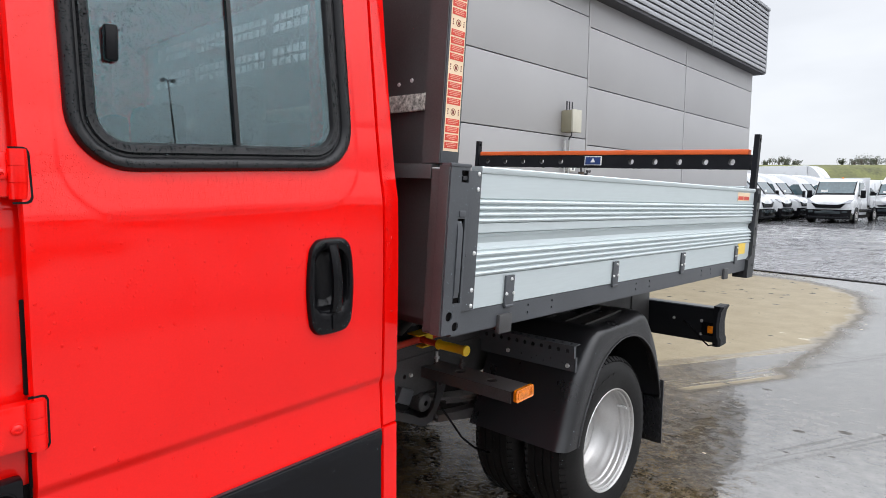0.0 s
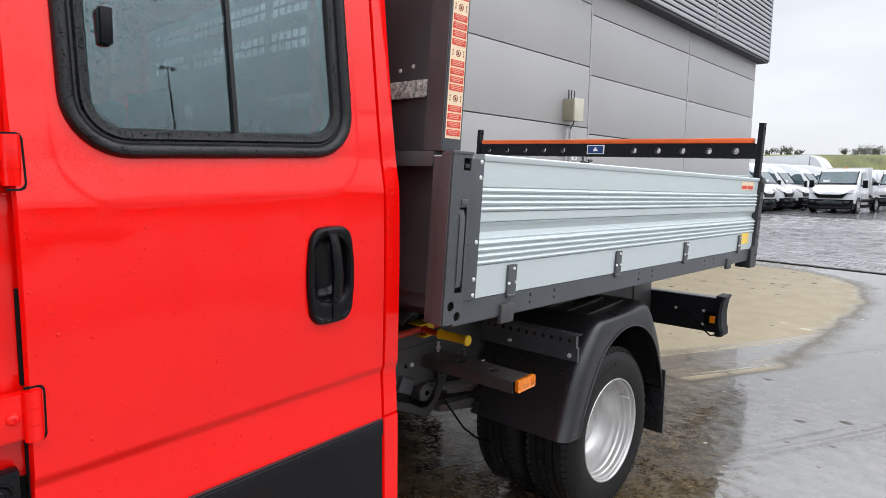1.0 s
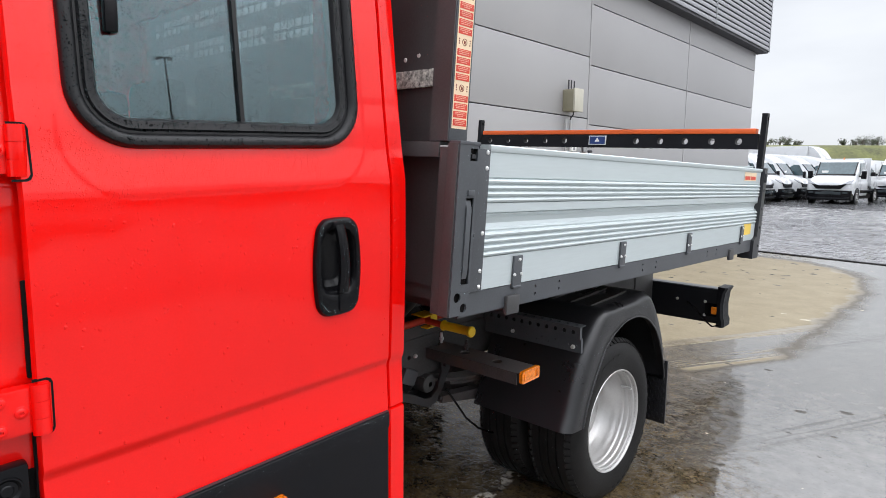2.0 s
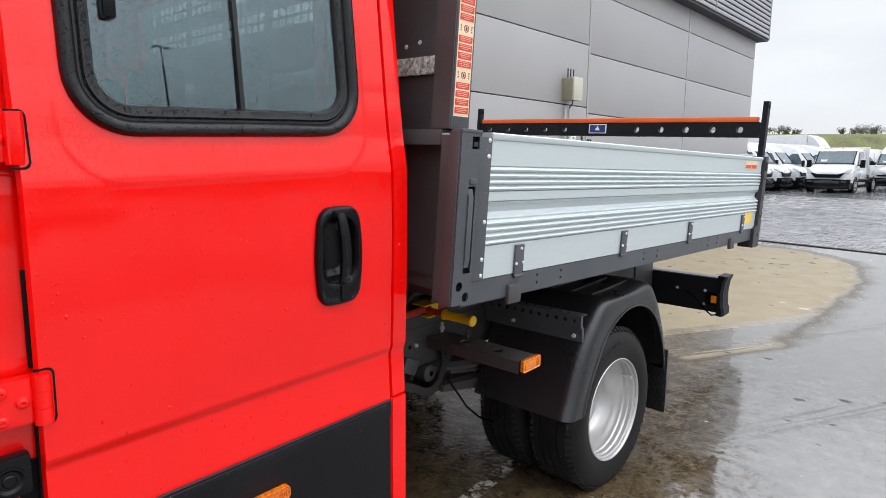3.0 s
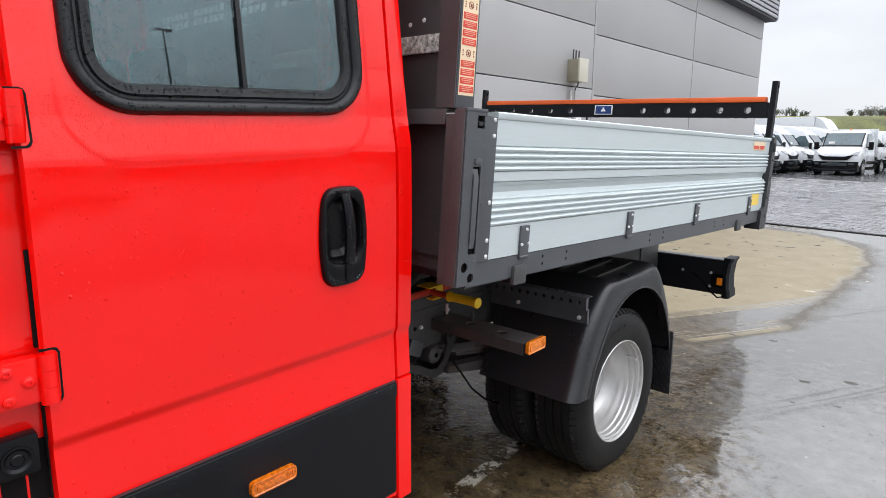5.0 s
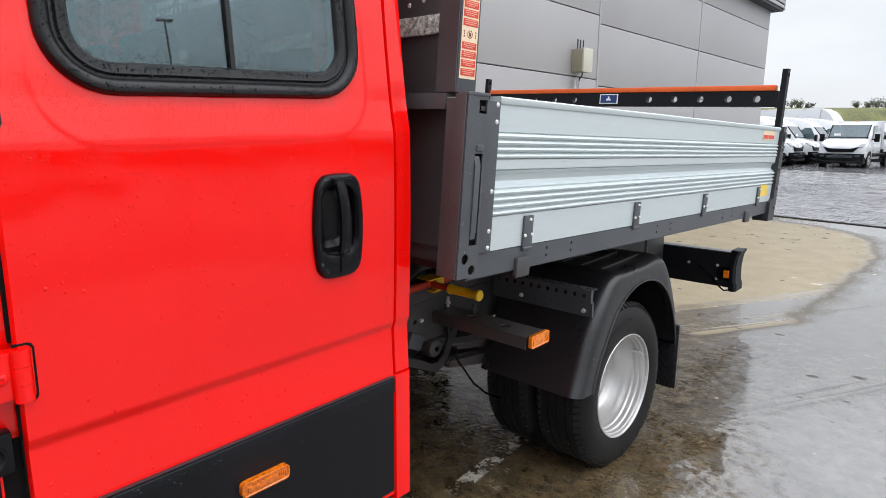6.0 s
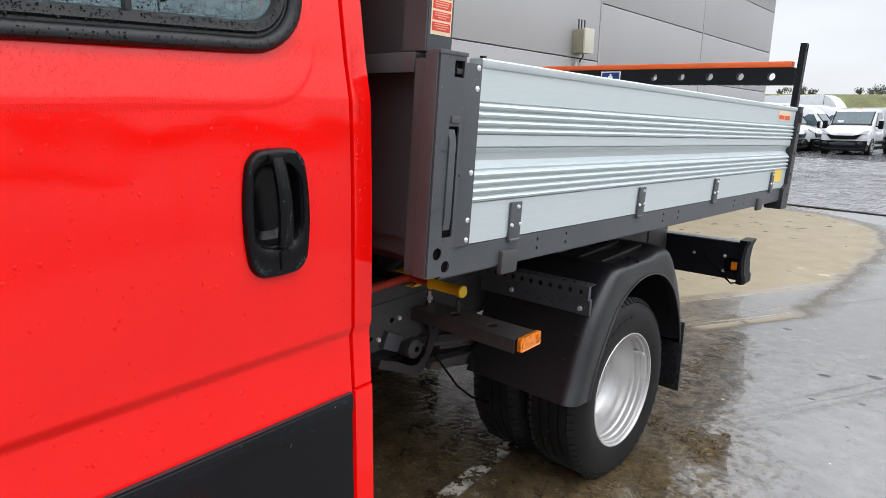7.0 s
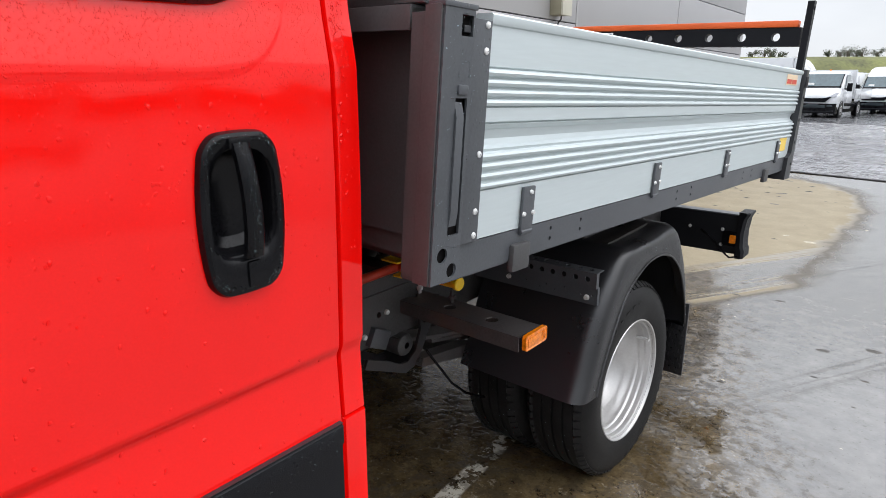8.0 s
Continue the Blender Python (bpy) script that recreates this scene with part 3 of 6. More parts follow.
truck = thing("tipper_truck", (-1.02, -1.0, 0), "red crew-cab tipper truck with aluminium drop sides, wet with rain", "truck")

CAB = Matrix.Translation((1.032, -2.182, 1.329)) @ Matrix.Scale(0.9855, 4) @ Matrix.Translation((-1.032, 2.182, -1.329)) @ SH   # cab sides stand a little further out

WIN = (-1.9, -1.272, 1.346, 2.12, 0.11)


def sd_rrect(y, z, y0, y1, z0, z1, r):
    cy, cz = (y0 + y1) / 2, (z0 + z1) / 2
    dy, dz = abs(y - cy) - (y1 - y0) / 2 + r, abs(z - cz) - (z1 - z0) / 2 + r
    return math.hypot(max(dy, 0), max(dz, 0)) + min(max(dy, dz), 0) - r


def side_x(y, z):
    """How far out the cab's side lies."""
    x = -0.1 + 0.0085 * smooth_step(0.894, 0.917, z) + 0.006 * math.sin(math.pi * min(1, max(0, (z - 0.93) / 0.6)))
    x += 0.05 * max(0, 0.9 - max(z, 0.77))
    d = sd_rrect(y, z, *WIN)
    up = z + 0.01 * noise.noise((y * 7.0, 1.3, 2.2))
    x -= 0.1 * max(0, up - 1.36) + 0.06 * min(0.075, max(0, up - 1.352))
    x += 0.0011 * noise.noise((y * 5.5, z * 7.0, 4.2)) * smooth_step(0.98, 1.2, z)
    x += 0.0009 * (1 - smooth_step(-0.004, 0.0, d))
    return x


def side_patch(bm, y0, y1, z0, z1, off, holes=(), edge=0.006, lip=0.018, step=0.014):
    """A pressed sheet that follows the cab's side, its rim folded in, with an opening if one is given."""
    ny, nz = max(2, round((y1 - y0) / step)), max(2, round((z1 - z0) / step))
    ys = [y0 + (y1 - y0) * i / ny for i in range(ny + 1)]
    zs = [z0 + (z1 - z0) * i / nz for i in range(nz + 1)]
    ys = [y0, y0 + 0.002] + ys[1:-1] + [y1 - 0.002, y1]
    zs = [z0, z0 + 0.002] + zs[1:-1] + [z1 - 0.002, z1]
    grid = []
    for z in zs:
        row = []
        for y in ys:
            d = min(y - y0, y1 - y, z - z0, z1 - z)
            row.append(bm.verts.new((side_x(y, z) + off - (edge if d < 1e-6 else 0), y, z)))
        grid.append(row)
    for i in range(len(zs) - 1):
        for j in range(len(ys) - 1):
            if any(sd_rrect((ys[j] + ys[j + 1]) / 2, (zs[i] + zs[i + 1]) / 2, *h) < 0 for h in holes):
                continue
            bm.faces.new((grid[i][j], grid[i][j + 1], grid[i + 1][j + 1], grid[i + 1][j]))
    rim = [grid[0][j] for j in range(len(ys))] + [grid[i][-1] for i in range(1, len(zs))]
    rim += [grid[-1][j] for j in range(len(ys) - 2, -1, -1)] + [grid[i][0] for i in range(len(zs) - 2, 0, -1)]
    back = [bm.verts.new(v.co - Vector((lip, 0, 0))) for v in rim]
    for i in range(len(rim)):
        j = (i + 1) % len(rim)
        bm.faces.new((rim[i], rim[j], back[j], back[i]))
    bmesh.ops.delete(bm, geom=[v for v in bm.verts if not v.link_faces], context="VERTS")
    return bm


DY0, DY1, DZ0, DZ1 = -1.953, -1.2075, 0.46, 2.16
DISH = (-1.425, -1.314, 1.082, 1.262, 0.03)
HOLE = (-1.862, -1.315, 1.455, 2.03, 0.07)
door = part("rear_door", one(side_patch, DY0, DY1, DZ0, DZ1, 0.0, (HOLE, DISH), 0.006, 0.018, 0.0035), M_RED, truck, "red rear cab door with rain drops", CAB)
# body round the door: pillar strip, front section, roof, back
part("rear_pillar", one(side_patch, -1.2015, -1.155, 0.78, 2.16, -0.001, (), 0.004, 0.05, 0.01), M_RED, truck, m=CAB)
part("rear_pillar_foot", one(side_patch, -1.2015, -1.153, 0.44, 0.776, -0.001, (), 0.004, 0.05, 0.01), M_RED, truck, m=CAB)
pillar = part("front_pillar", one(side_patch, -2.13, -1.935, 0.46, 2.16, -0.04, (), 0.004, 0.02, 0.02), M_RED, truck, "red door pillar set back between the doors", CAB)
for y in (-1.984, -2.022, -2.028):
    part("pillar_rib", one(box, -0.144, -0.134, y - 0.002, y + 0.002, 0.47, 1.5, 0.001), M_RED, pillar, m=CAB)
# dark strips stand in for the shade between door and pillar
for z0, z1, w in ((1.066, 1.225, 0.0036), (0.47, 0.975, 0.0028)):
    part("door_gap_shade", one(box, -0.13, -0.12, -1.953 - w, -1.953 + w, z0, z1, 0.002), M_GAP, pillar, m=CAB)
part("front_door", one(side_patch, -3.05, -2.136, 0.46, 2.16, 0.0, ((-2.95, -2.33, 1.4, 2.03, 0.1),), 0.006, 0.02, 0.025), M_RED, truck, "red front cab door", CAB)
bm = bmesh.new()
box(bm, -1.86, -0.135, -3.05, -1.19, 0.44, 1.36)
part("inner_shell", bm, M_GAP, truck, m=CAB, smooth=False)
bm = bmesh.new()
prism(bm, [(-3.3, 1.9), (-2.95, 2.2), (-1.2, 2.24), (-1.165, 2.2), (-1.165, 2.14), (-3.2, 2.1)], "x", -1.83, -0.19)
part("roof", bm, M_RED, truck, m=CAB)
bm = bmesh.new()
box(bm, -1.9, -0.105, -1.19, -1.162, 0.46, 1.4, 0.01)
box(bm, -1.88, -0.15, -1.19, -1.162, 1.95, 2.2, 0.01)
box(bm, -1.88, -1.6, -1.19, -1.162, 1.38, 2.0)
box(bm, -0.42, -0.15, -1.19, -1.162, 1.38, 2.0)
part("back_wall", bm, M_RED, truck, m=CAB)
part("rear_window_pane", one(box, -1.6, -0.42, -1.18, -1.172, 1.4, 1.95), M_CLEAR, truck, m=CAB)
bm = bmesh.new()
prism(bm, [(-4.75, 0.45), (-4.75, 1.0), (-4.65, 1.15), (-4.0, 1.32), (-3.3, 1.9), (-3.08, 1.95), (-3.08, 0.45), (-3.35, 0.45), (-3.42, 0.7),
           (-3.6, 0.82), (-3.9, 0.82), (-4.08, 0.7), (-4.15, 0.45)], "x", -1.92, -0.12)
part("bonnet", bm, M_RED, truck, m=CAB)
bm = bmesh.new()
prism(bm, [(-3.98, 1.36), (-3.28, 1.93), (-3.27, 1.92), (-3.97, 1.35)], "x", -1.78, -0.26)
part("windscreen", bm, M_VGLASS, truck, m=CAB)
part("bumper", one(box, -1.95, -0.09, -4.85, -4.7, 0.4, 0.72, 0.03), M_BLACK, truck, m=CAB)
# far side of the cab
far = Matrix.Translation((-2.04, 0, 0)) @ Matrix.Diagonal((-1, 1, 1, 1))
part("far_door", one(side_patch, DY0, DY1, DZ0, DZ1, 0.0, (HOLE,), 0.006, 0.018, 0.03), M_RED, truck, "red rear cab door", CAB @ far)
part("far_pillar", one(side_patch, -1.2015, -1.166, 0.44, 2.16, -0.001, (), 0.004, 0.05, 0.02), M_RED, truck, m=CAB @ far)
part("far_front_door", one(side_patch, -3.05, -1.96, 0.46, 2.16, 0.0, ((-2.95, -2.33, 1.4, 2.03, 0.1),), 0.006, 0.02, 0.03), M_RED, truck, m=CAB @ far)
for mm, nm in ((CAB, "side_window_pane"), (CAB @ far, "far_window_pane")):
    bm = bmesh.new()
    prism(bm, [(side_x(0, 1.4) - 0.03, 1.4), (side_x(0, 2.05) - 0.03, 2.05), (side_x(0, 2.05) - 0.036, 2.05), (side_x(0, 1.4) - 0.036, 1.4)], "y", -2.96, -2.2)
    part(nm, bm, M_GLASS, truck, m=mm)
bm = bmesh.new()
prism(bm, [(-0.15, 1.44), (-0.2, 2.05), (-0.206, 2.05), (-0.156, 1.44)], "y", -1.87, -1.31)
part("far_window_pane", bm, M_GLASS, truck, m=CAB @ far)
# seats and floor inside
bm = bmesh.new()
box(bm, -1.75, -0.3, -1.62, -1.3, 0.9, 1.42, 0.05)
for x in (-1.5, -1.02, -0.54):
    box(bm, x - 0.13, x + 0.13, -1.42, -1.32, 1.42, 1.66, 0.04)
part("rear_bench", bm, M_INSIDE, truck, m=CAB)


def ring(bm, loops):
    """A band lofted through rounded rectangles: rows of (y0, y1, z0, z1, r, off)."""
    rows = []
    for y0, y1, z0, z1, r, off in loops:
        rows.append([bm.verts.new((side_x(-1.6, min(max(z, 1.4), 2.1)) + off, y, z)) for y, z in rrect(y0, y1, z0, z1, r, 8)])
    for a, b in zip(rows, rows[1:]):
        for i in range(len(a)):
            j = (i + 1) % len(a)
            bm.faces.new((a[i], a[j], b[j], b[i]))
    return bm


def win_loop(d, off):
    return (-1.884 + d, -1.291 - d, 1.43 + d * 1.0, 2.06 - d, max(0.03, 0.105 - d), off)


part("window_seal", one(ring, [win_loop(0, -0.012), win_loop(0.0, 0.004), win_loop(0.002, 0.01), win_loop(0.006, 0.0145), win_loop(0.012, 0.016), win_loop(0.018, 0.0145), win_loop(0.0225, 0.01),
                                        win_loop(0.026, 0.002), win_loop(0.03, 0.002), win_loop(0.034, 0.006), win_loop(0.047, 0.004), win_loop(0.052, -0.004),
                                        win_loop(0.053, -0.03)]), M_RUBBER, door, "black rubber window seal", CAB)
for name, y0, y1, off in (("window_pane", -1.836, -1.575, -0.012), ("window_pane", -1.572, -1.34, -0.006)):
    bm = bmesh.new()
    z0, z1 = 1.47, 2.02
    xa, xb = side_x(-1.6, z0) + off, side_x(-1.6, z1) + off
    prism(bm, [(xa, z0), (xb, z1), (xb - 0.004, z1), (xa - 0.004, z0)], "y", y0, y1)
    part(name, bm, M_GLASS, door, m=CAB, smooth=False)
bm = bmesh.new()
prism(bm, [(side_x(-1.6, 1.47) - 0.004, 1.47), (side_x(-1.6, 2.02) - 0.004, 2.02), (side_x(-1.6, 2.02) - 0.014, 2.02), (side_x(-1.6, 1.47) - 0.014, 1.47)], "y", -1.5785, -1.5695)
part("window_divider", bm, M_RUBBER, door, m=CAB)
part("window_latch", one(box, side_x(-1.6, 1.66) - 0.012, side_x(-1.6, 1.66) + 0.007, -1.812, -1.7905, 1.623, 1.685, 0.005), M_BLACK, door, m=CAB)

# door handle: dished bezel and a pull bar
HY0, HY1, HZ0, HZ1 = -1.434, -1.306, 1.061, 1.275
HX = -0.08


def bowed(pts):
    """Adds points along the straight sides of a rounded rectangle."""
    out = []
    for (ya, za), (yb, zb) in zip(pts, pts[1:] + pts[:1]):
        n = 8 if math.hypot(yb - ya, zb - za) > 0.012 else 1
        out += [(ya + (yb - ya) * k / n, za + (zb - za) * k / n) for k in range(n)]
    return out


def taper(pts):
    """The bezel narrows towards its foot and its crown is bowed."""
    out = []
    for y, z in pts:
        t = (z - HZ0) / (HZ1 - HZ0)
        c = (HY0 + HY1) / 2
        f = 1.0 - 0.2 * abs(2 * t - 1) ** 2
        out.append((c + (y - c) * f, z + 0.004 * math.cos((y - c) / 0.064 * 1.57) * (2 * t - 1)))
    return out


def handle_ring(bm, rows, cap=False):
    prev = None
    for d, top, bot, r, x in rows:
        vs = [bm.verts.new((x, y, z)) for y, z in taper(bowed(rrect(HY0 + d, HY1 - d, HZ0 + d + bot, HZ1 - d - top, r, 7)))]
        if prev:
            for i in range(len(vs)):
                j = (i + 1) % len(vs)
                bm.faces.new((prev[i], prev[j], vs[j], vs[i]))
        prev = vs
    if cap:
        bm.faces.new(prev)
    return bm


handle = part("door_handle", one(handle_ring, [(0, 0, 0, 0.027, HX - 0.01), (0.0005, 0, 0, 0.027, HX - 0.002), (0.003, 0, 0, 0.026, HX + 0.004), (0.008, 0, 0.004, 0.024, HX + 0.007), (0.014, 0.003, 0.03, 0.026, HX + 0.006),
                                               (0.018, 0.006, 0.034, 0.028, HX + 0.002), (0.021, 0.007, 0.036, 0.026, HX - 0.006), (0.024, 0.008, 0.037, 0.026, HX - 0.024), (0.034, 0.012, 0.04, 0.02, HX - 0.034)], True), M_BLACK, door, "black plastic door handle with a pull bar", CAB)
bm = bmesh.new()
rows = []
for k in range(13):
    t = k / 12
    z = 1.264 - t * 0.154
    out = 0.007 + 0.021 * math.sin(math.pi * min(1, max(0, 0.08 + t * 0.86))) ** 0.6
    w = 0.0112 + 0.0018 * t
    yc = -1.3735 + 0.0095 * t
    rows.append([bm.verts.new((HX + x, yc + y, z)) for x, y in ((out - 0.012, -w), (out - 0.003, -w), (out, -w * 0.6), (out, w * 0.6), (out - 0.003, w), (out - 0.012, w))])
for a, b in zip(rows, rows[1:]):
    for i in range(6):
        bm.faces.new((a[i], a[(i + 1) % 6], b[(i + 1) % 6], b[i]))
bm.faces.new(rows[0])
bm.faces.new(rows[-1])
part("pull_bar", bm, M_BLACK, handle, m=CAB)
part("bar_seat", one(box, HX - 0.004, HX + 0.011, -1.389, -1.356, 1.256, 1.271, 0.004), M_BLACK, handle, m=CAB)
part("lock_cover", one(box, HX - 0.004, HX + 0.0105, -1.374, -1.353, 1.068, 1.104, 0.003), M_BLACK, handle, m=CAB)

# cladding along the sill with its marker lamp
bm = bmesh.new()
prism(bm, [(-0.1, 0.778), (-0.09, 0.777), (-0.084, 0.772), (-0.084, 0.743), (-0.088, 0.733), (-0.088, 0.48), (-0.1, 0.46)], "y", DY0 + 0.02, DY1 - 0.006)
clad = part("door_cladding", bm, M_CLAD, door, "textured charcoal plastic cladding", CAB)
part("cladding_edge", one(box, -0.098, -0.0845, DY0 + 0.02, DY1 - 0.006, 0.7775, 0.7786), M_POST, door, m=CAB)


def marker_lamp(x0, x1, y0, y1, z0, z1, owner, m, lens):
    """An orange marker lamp: a rounded body, a rim and a lens with a raised inner plate."""
    ob = part("side_marker_lamp", one(prism, rrect(y0, y1, z0, z1, 0.01, 6), "x", x0, x1), lens, owner, "orange side marker lamp", m)
    bm = bmesh.new()
    loops = [(rrect(y0 + d, y1 - d, z0 + d, z1 - d, max(0.002, 0.01 - d), 6), x1 + h) for d, h in ((0.0, -0.002), (0.0005, 0.0012), (0.003, 0.002), (0.005, 0.0002))]
    rows = [[bm.verts.new((x, y, z)) for y, z in lo] for lo, x in loops]
    for p, q in zip(rows, rows[1:]):
        for i in range(len(p)):
            j = (i + 1) % len(p)
            bm.faces.new((p[i], p[j], q[j], q[i]))
    part("lamp_rim", bm, lens, ob, m=m)
    part("lens_plate", one(box, x1 - 0.001, x1 + 0.0022, y0 + 0.012, y1 - 0.03, z0 + 0.01, z1 - 0.01, 0.0015), lens, ob, m=m)
    bm = bmesh.new()
    for k in range(4):
        y = y1 - 0.023 + k * 0.0045
        box(bm, x1 - 0.001, x1 + 0.0014, y - 0.0012, y + 0.0012, z0 + 0.009, z1 - 0.009, 0.0006)
    part("lens_ribs", bm, lens, ob, m=m)
    return ob


marker_lamp(-0.092, -0.076, -1.622, -1.515, 0.659, 0.691, door, CAB, M_AMBER)


def hinge(z0, z1, dy=0.0, dz=0.0):
    """A red strap hinge: a leaf on the pillar with bolts and a knuckle at the door's edge."""
    xs = side_x(-1.93, (z0 + z1) / 2)
    xk = xs - 0.003
    h = part("door_hinge", one(box, xk - 0.03, xk - 0.002, -2.09, -1.948, z0 + 0.004, z1 - 0.004, 0.004), M_RED, truck, "red painted strap hinge", CAB)
    bm = bmesh.new()
    for k in range(3):
        d = (z1 - z0) / 3
        cyl(bm, (xk, -1.942 + dy, z0 + k * d + 0.0003), (xk, -1.942 + dy, z0 + (k + 1) * d - 0.0003), 0.0135, 16)
    part("knuckle", bm, M_RED, h, m=CAB)
    for y, z in ((-1.975, (z0 + z1) / 2), (-2.003, z1 - 0.019), (-2.003, z0 + 0.019), (-2.045, (z0 + z1) / 2)):
        part("bolt", one(lathe, [(0.0105, 0.0), (0.0105, 0.0015), (0.009, 0.002), (0.0085, 0.005), (0.006, 0.0068), (0.0035, 0.007), (0.003, 0.0045), (0.001, 0.0045)], 18, Matrix.Translation((xk - 0.002, y, z))), M_RED, h, m=CAB)
    # dark ribbon painting the shaded cut-out in the door's edge, rounded at its corners
    outer = [(-1.953, z1 + 0.0055), (-1.933, z1 + 0.0055), (-1.9275, z1 + 0.003), (-1.9245, z1 - 0.004), (-1.9245, z0 + 0.004), (-1.9275, z0 - 0.003), (-1.933, z0 - 0.0055), (-1.953, z0 - 0.0055)]
    inner = [(-1.953, z1 + 0.002), (-1.935, z1 + 0.002), (-1.931, z1), (-1.9275, z1 - 0.005), (-1.9275, z0 + 0.005), (-1.931, z0), (-1.935, z0 - 0.002), (-1.953, z0 - 0.002)]
    bm = bmesh.new()
    rows = [[bm.verts.new((side_x(y + dy, z + dz) + off, y + dy, z + dz)) for y, z in lo] for lo, off in ((outer, -0.004), (outer, 0.0012), (inner, 0.0012), (inner, -0.004))]
    for p, q in zip(rows, rows[1:]):
        for k in range(len(p) - 1):
            bm.faces.new((p[k], p[k + 1], q[k + 1], q[k]))
    part("hinge_gap_shade", bm, M_GAP, h, m=CAB, smooth=False)


hinge(1.388, 1.467, -0.011, -0.002)
hinge(0.981, 1.064, -0.006, 0.002)
flap = part("fuel_flap_lock", one(box, -0.13, -0.1, -2.1, -1.968, 0.868, 0.936, 0.008), M_BLACK, truck, "black plastic catch plate", CAB)
part("lock_rim", one(lathe, [(0.015, 0.0), (0.0195, 0.004), (0.022, 0.004), (0.023, 0)], 22, Matrix.Translation((-0.1, -2.0, 0.9))), M_BLACK, flap, m=CAB)
part("lock_button", one(lathe, [(0.001, 0.003), (0.008, 0.003), (0.01, 0.001), (0.01, 0)], 18, Matrix.Translation((-0.1, -2.0, 0.9))), M_BLACK, flap, m=CAB)

# ---------------------------------------------------------------- chassis
RX0, RX1 = -0.66, -0.59
for dx, nm in ((0, "chassis_rail"), (-0.79, "chassis_rail")):
    bm = bmesh.new()
    holed(bm, -1.6, 1.36, 0.58, 0.72, [(-0.85, 0.65, 0.008), (-0.75, 0.62, 0.008), (-0.66, 0.66, 0.009), (-0.4, 0.64, 0.009), (0.7, 0.65, 0.009), (1.0, 0.64, 0.009)], 0.006,
          Matrix.Translation((RX1 - 0.006 + dx, 0, 0)) @ YZ)
    box(bm, RX0 + dx, RX1 + dx, -1.6, 1.36, 0.72, 0.727)
    box(bm, RX0 + dx, RX1 + dx, -1.6, 1.36, 0.573, 0.58)
    part(nm, bm, M_CHASSIS, truck, m=SH)
    bm = bmesh.new()
    prism(bm, [(-1.1, 0.727), (1.15, 0.727), (1.3, 0.727), (1.34, 0.84), (1.2, 0.84), (1.15, 0.79), (-1.1, 0.775)], "x", RX0 + dx + 0.005, RX1 + dx - 0.004)
    part("subframe_rail", bm, M_CHASSIS, truck, m=SH)
for y in (-0.95, -0.4, 0.5, 1.2):
    part("cross_member", one(box, -1.39, -0.66, y - 0.04, y + 0.04, 0.6, 0.7, 0.006), M_CHASSIS, truck, m=SH)
for y, z in ((0.25, 0.745), (0.42, 0.755), (0.75, 0.765), (0.85, 0.75), (-0.63, 0.66), (-0.72, 0.61)):
    part("frame_bolt", one(bolt, RX1, y, z, 0.009, 0.008), M_BOLT, truck, m=SH)
part("hydraulic_ram", one(cyl, (-1.02, -0.5, 0.62), (-1.02, -0.1, 0.86), 0.06, 18), M_CHASSIS, truck, m=SH)
part("gearbox_shaft", one(cyl, (-1.02, -2.0, 0.48), (-1.02, -0.1, 0.4), 0.04, 14), M_CHASSIS, truck, m=SH)

# prop bar with its yellow grip
prop = part("prop_bar", one(tube, [(-0.57, -1.15, 0.79), (-0.57, -0.6, 0.797), (-0.57, -0.14, 0.8)], 0.0135, 12), M_PROP, truck, "red bed prop bar", SH)
part("prop_end", one(cyl, (-0.6, -0.15, 0.79), (-0.545, -0.15, 0.79), 0.032, 16), M_PROP, prop, m=SH)
part("grip_stem", one(tube, [(-0.57, -0.6, 0.797), (-0.47, -0.6, 0.795)], 0.012, 10), M_PROP, prop, m=SH)
bm = bmesh.new()
lathe(bm, [(0.001, 0), (0.013, 0), (0.019, 0.003), (0.0195, 0.008), (0.016, 0.014), (0.016, 0.125), (0.019, 0.13), (0.0195, 0.14), (0.017, 0.143), (0.001, 0.143)], 20,
      Matrix.Translation((-0.475, -0.6, 0.795)))
part("grip", bm, M_YEL, prop, "ribbed yellow grip", SH)
bm = bmesh.new()
box(bm, -0.62, -0.552, -0.62, -0.55, 0.812, 0.817)
box(bm, -0.556, -0.551, -0.585, -0.55, 0.77, 0.815)
box(bm, -0.58, -0.545, -0.61, -0.535, 0.768, 0.773)
part("rest_bracket", bm, M_YEL, prop, "yellow rest bracket", SH)

# bracket with the orange side lamp
bm = bmesh.new()
holed(bm, -0.72, -0.158, -0.572, -0.468, [(-0.588, -0.52, 0.018), (-0.434, -0.52, 0.019), (-0.282, -0.52, 0.019)], 0.004, Matrix.Translation((0, 0, 0.676)))
box(bm, -0.72, -0.158, -0.572, -0.568, 0.638, 0.6795)
box(bm, -0.72, -0.158, -0.472, -0.468, 0.638, 0.6795)
arm = part("lamp_bracket", bm, M_RUSTY, truck, "dusty steel lamp bracket with three holes", SH)
marker_lamp(-0.15, -0.139, -0.567, -0.463, 0.641, 0.685, arm, SH, M_ORANGE)

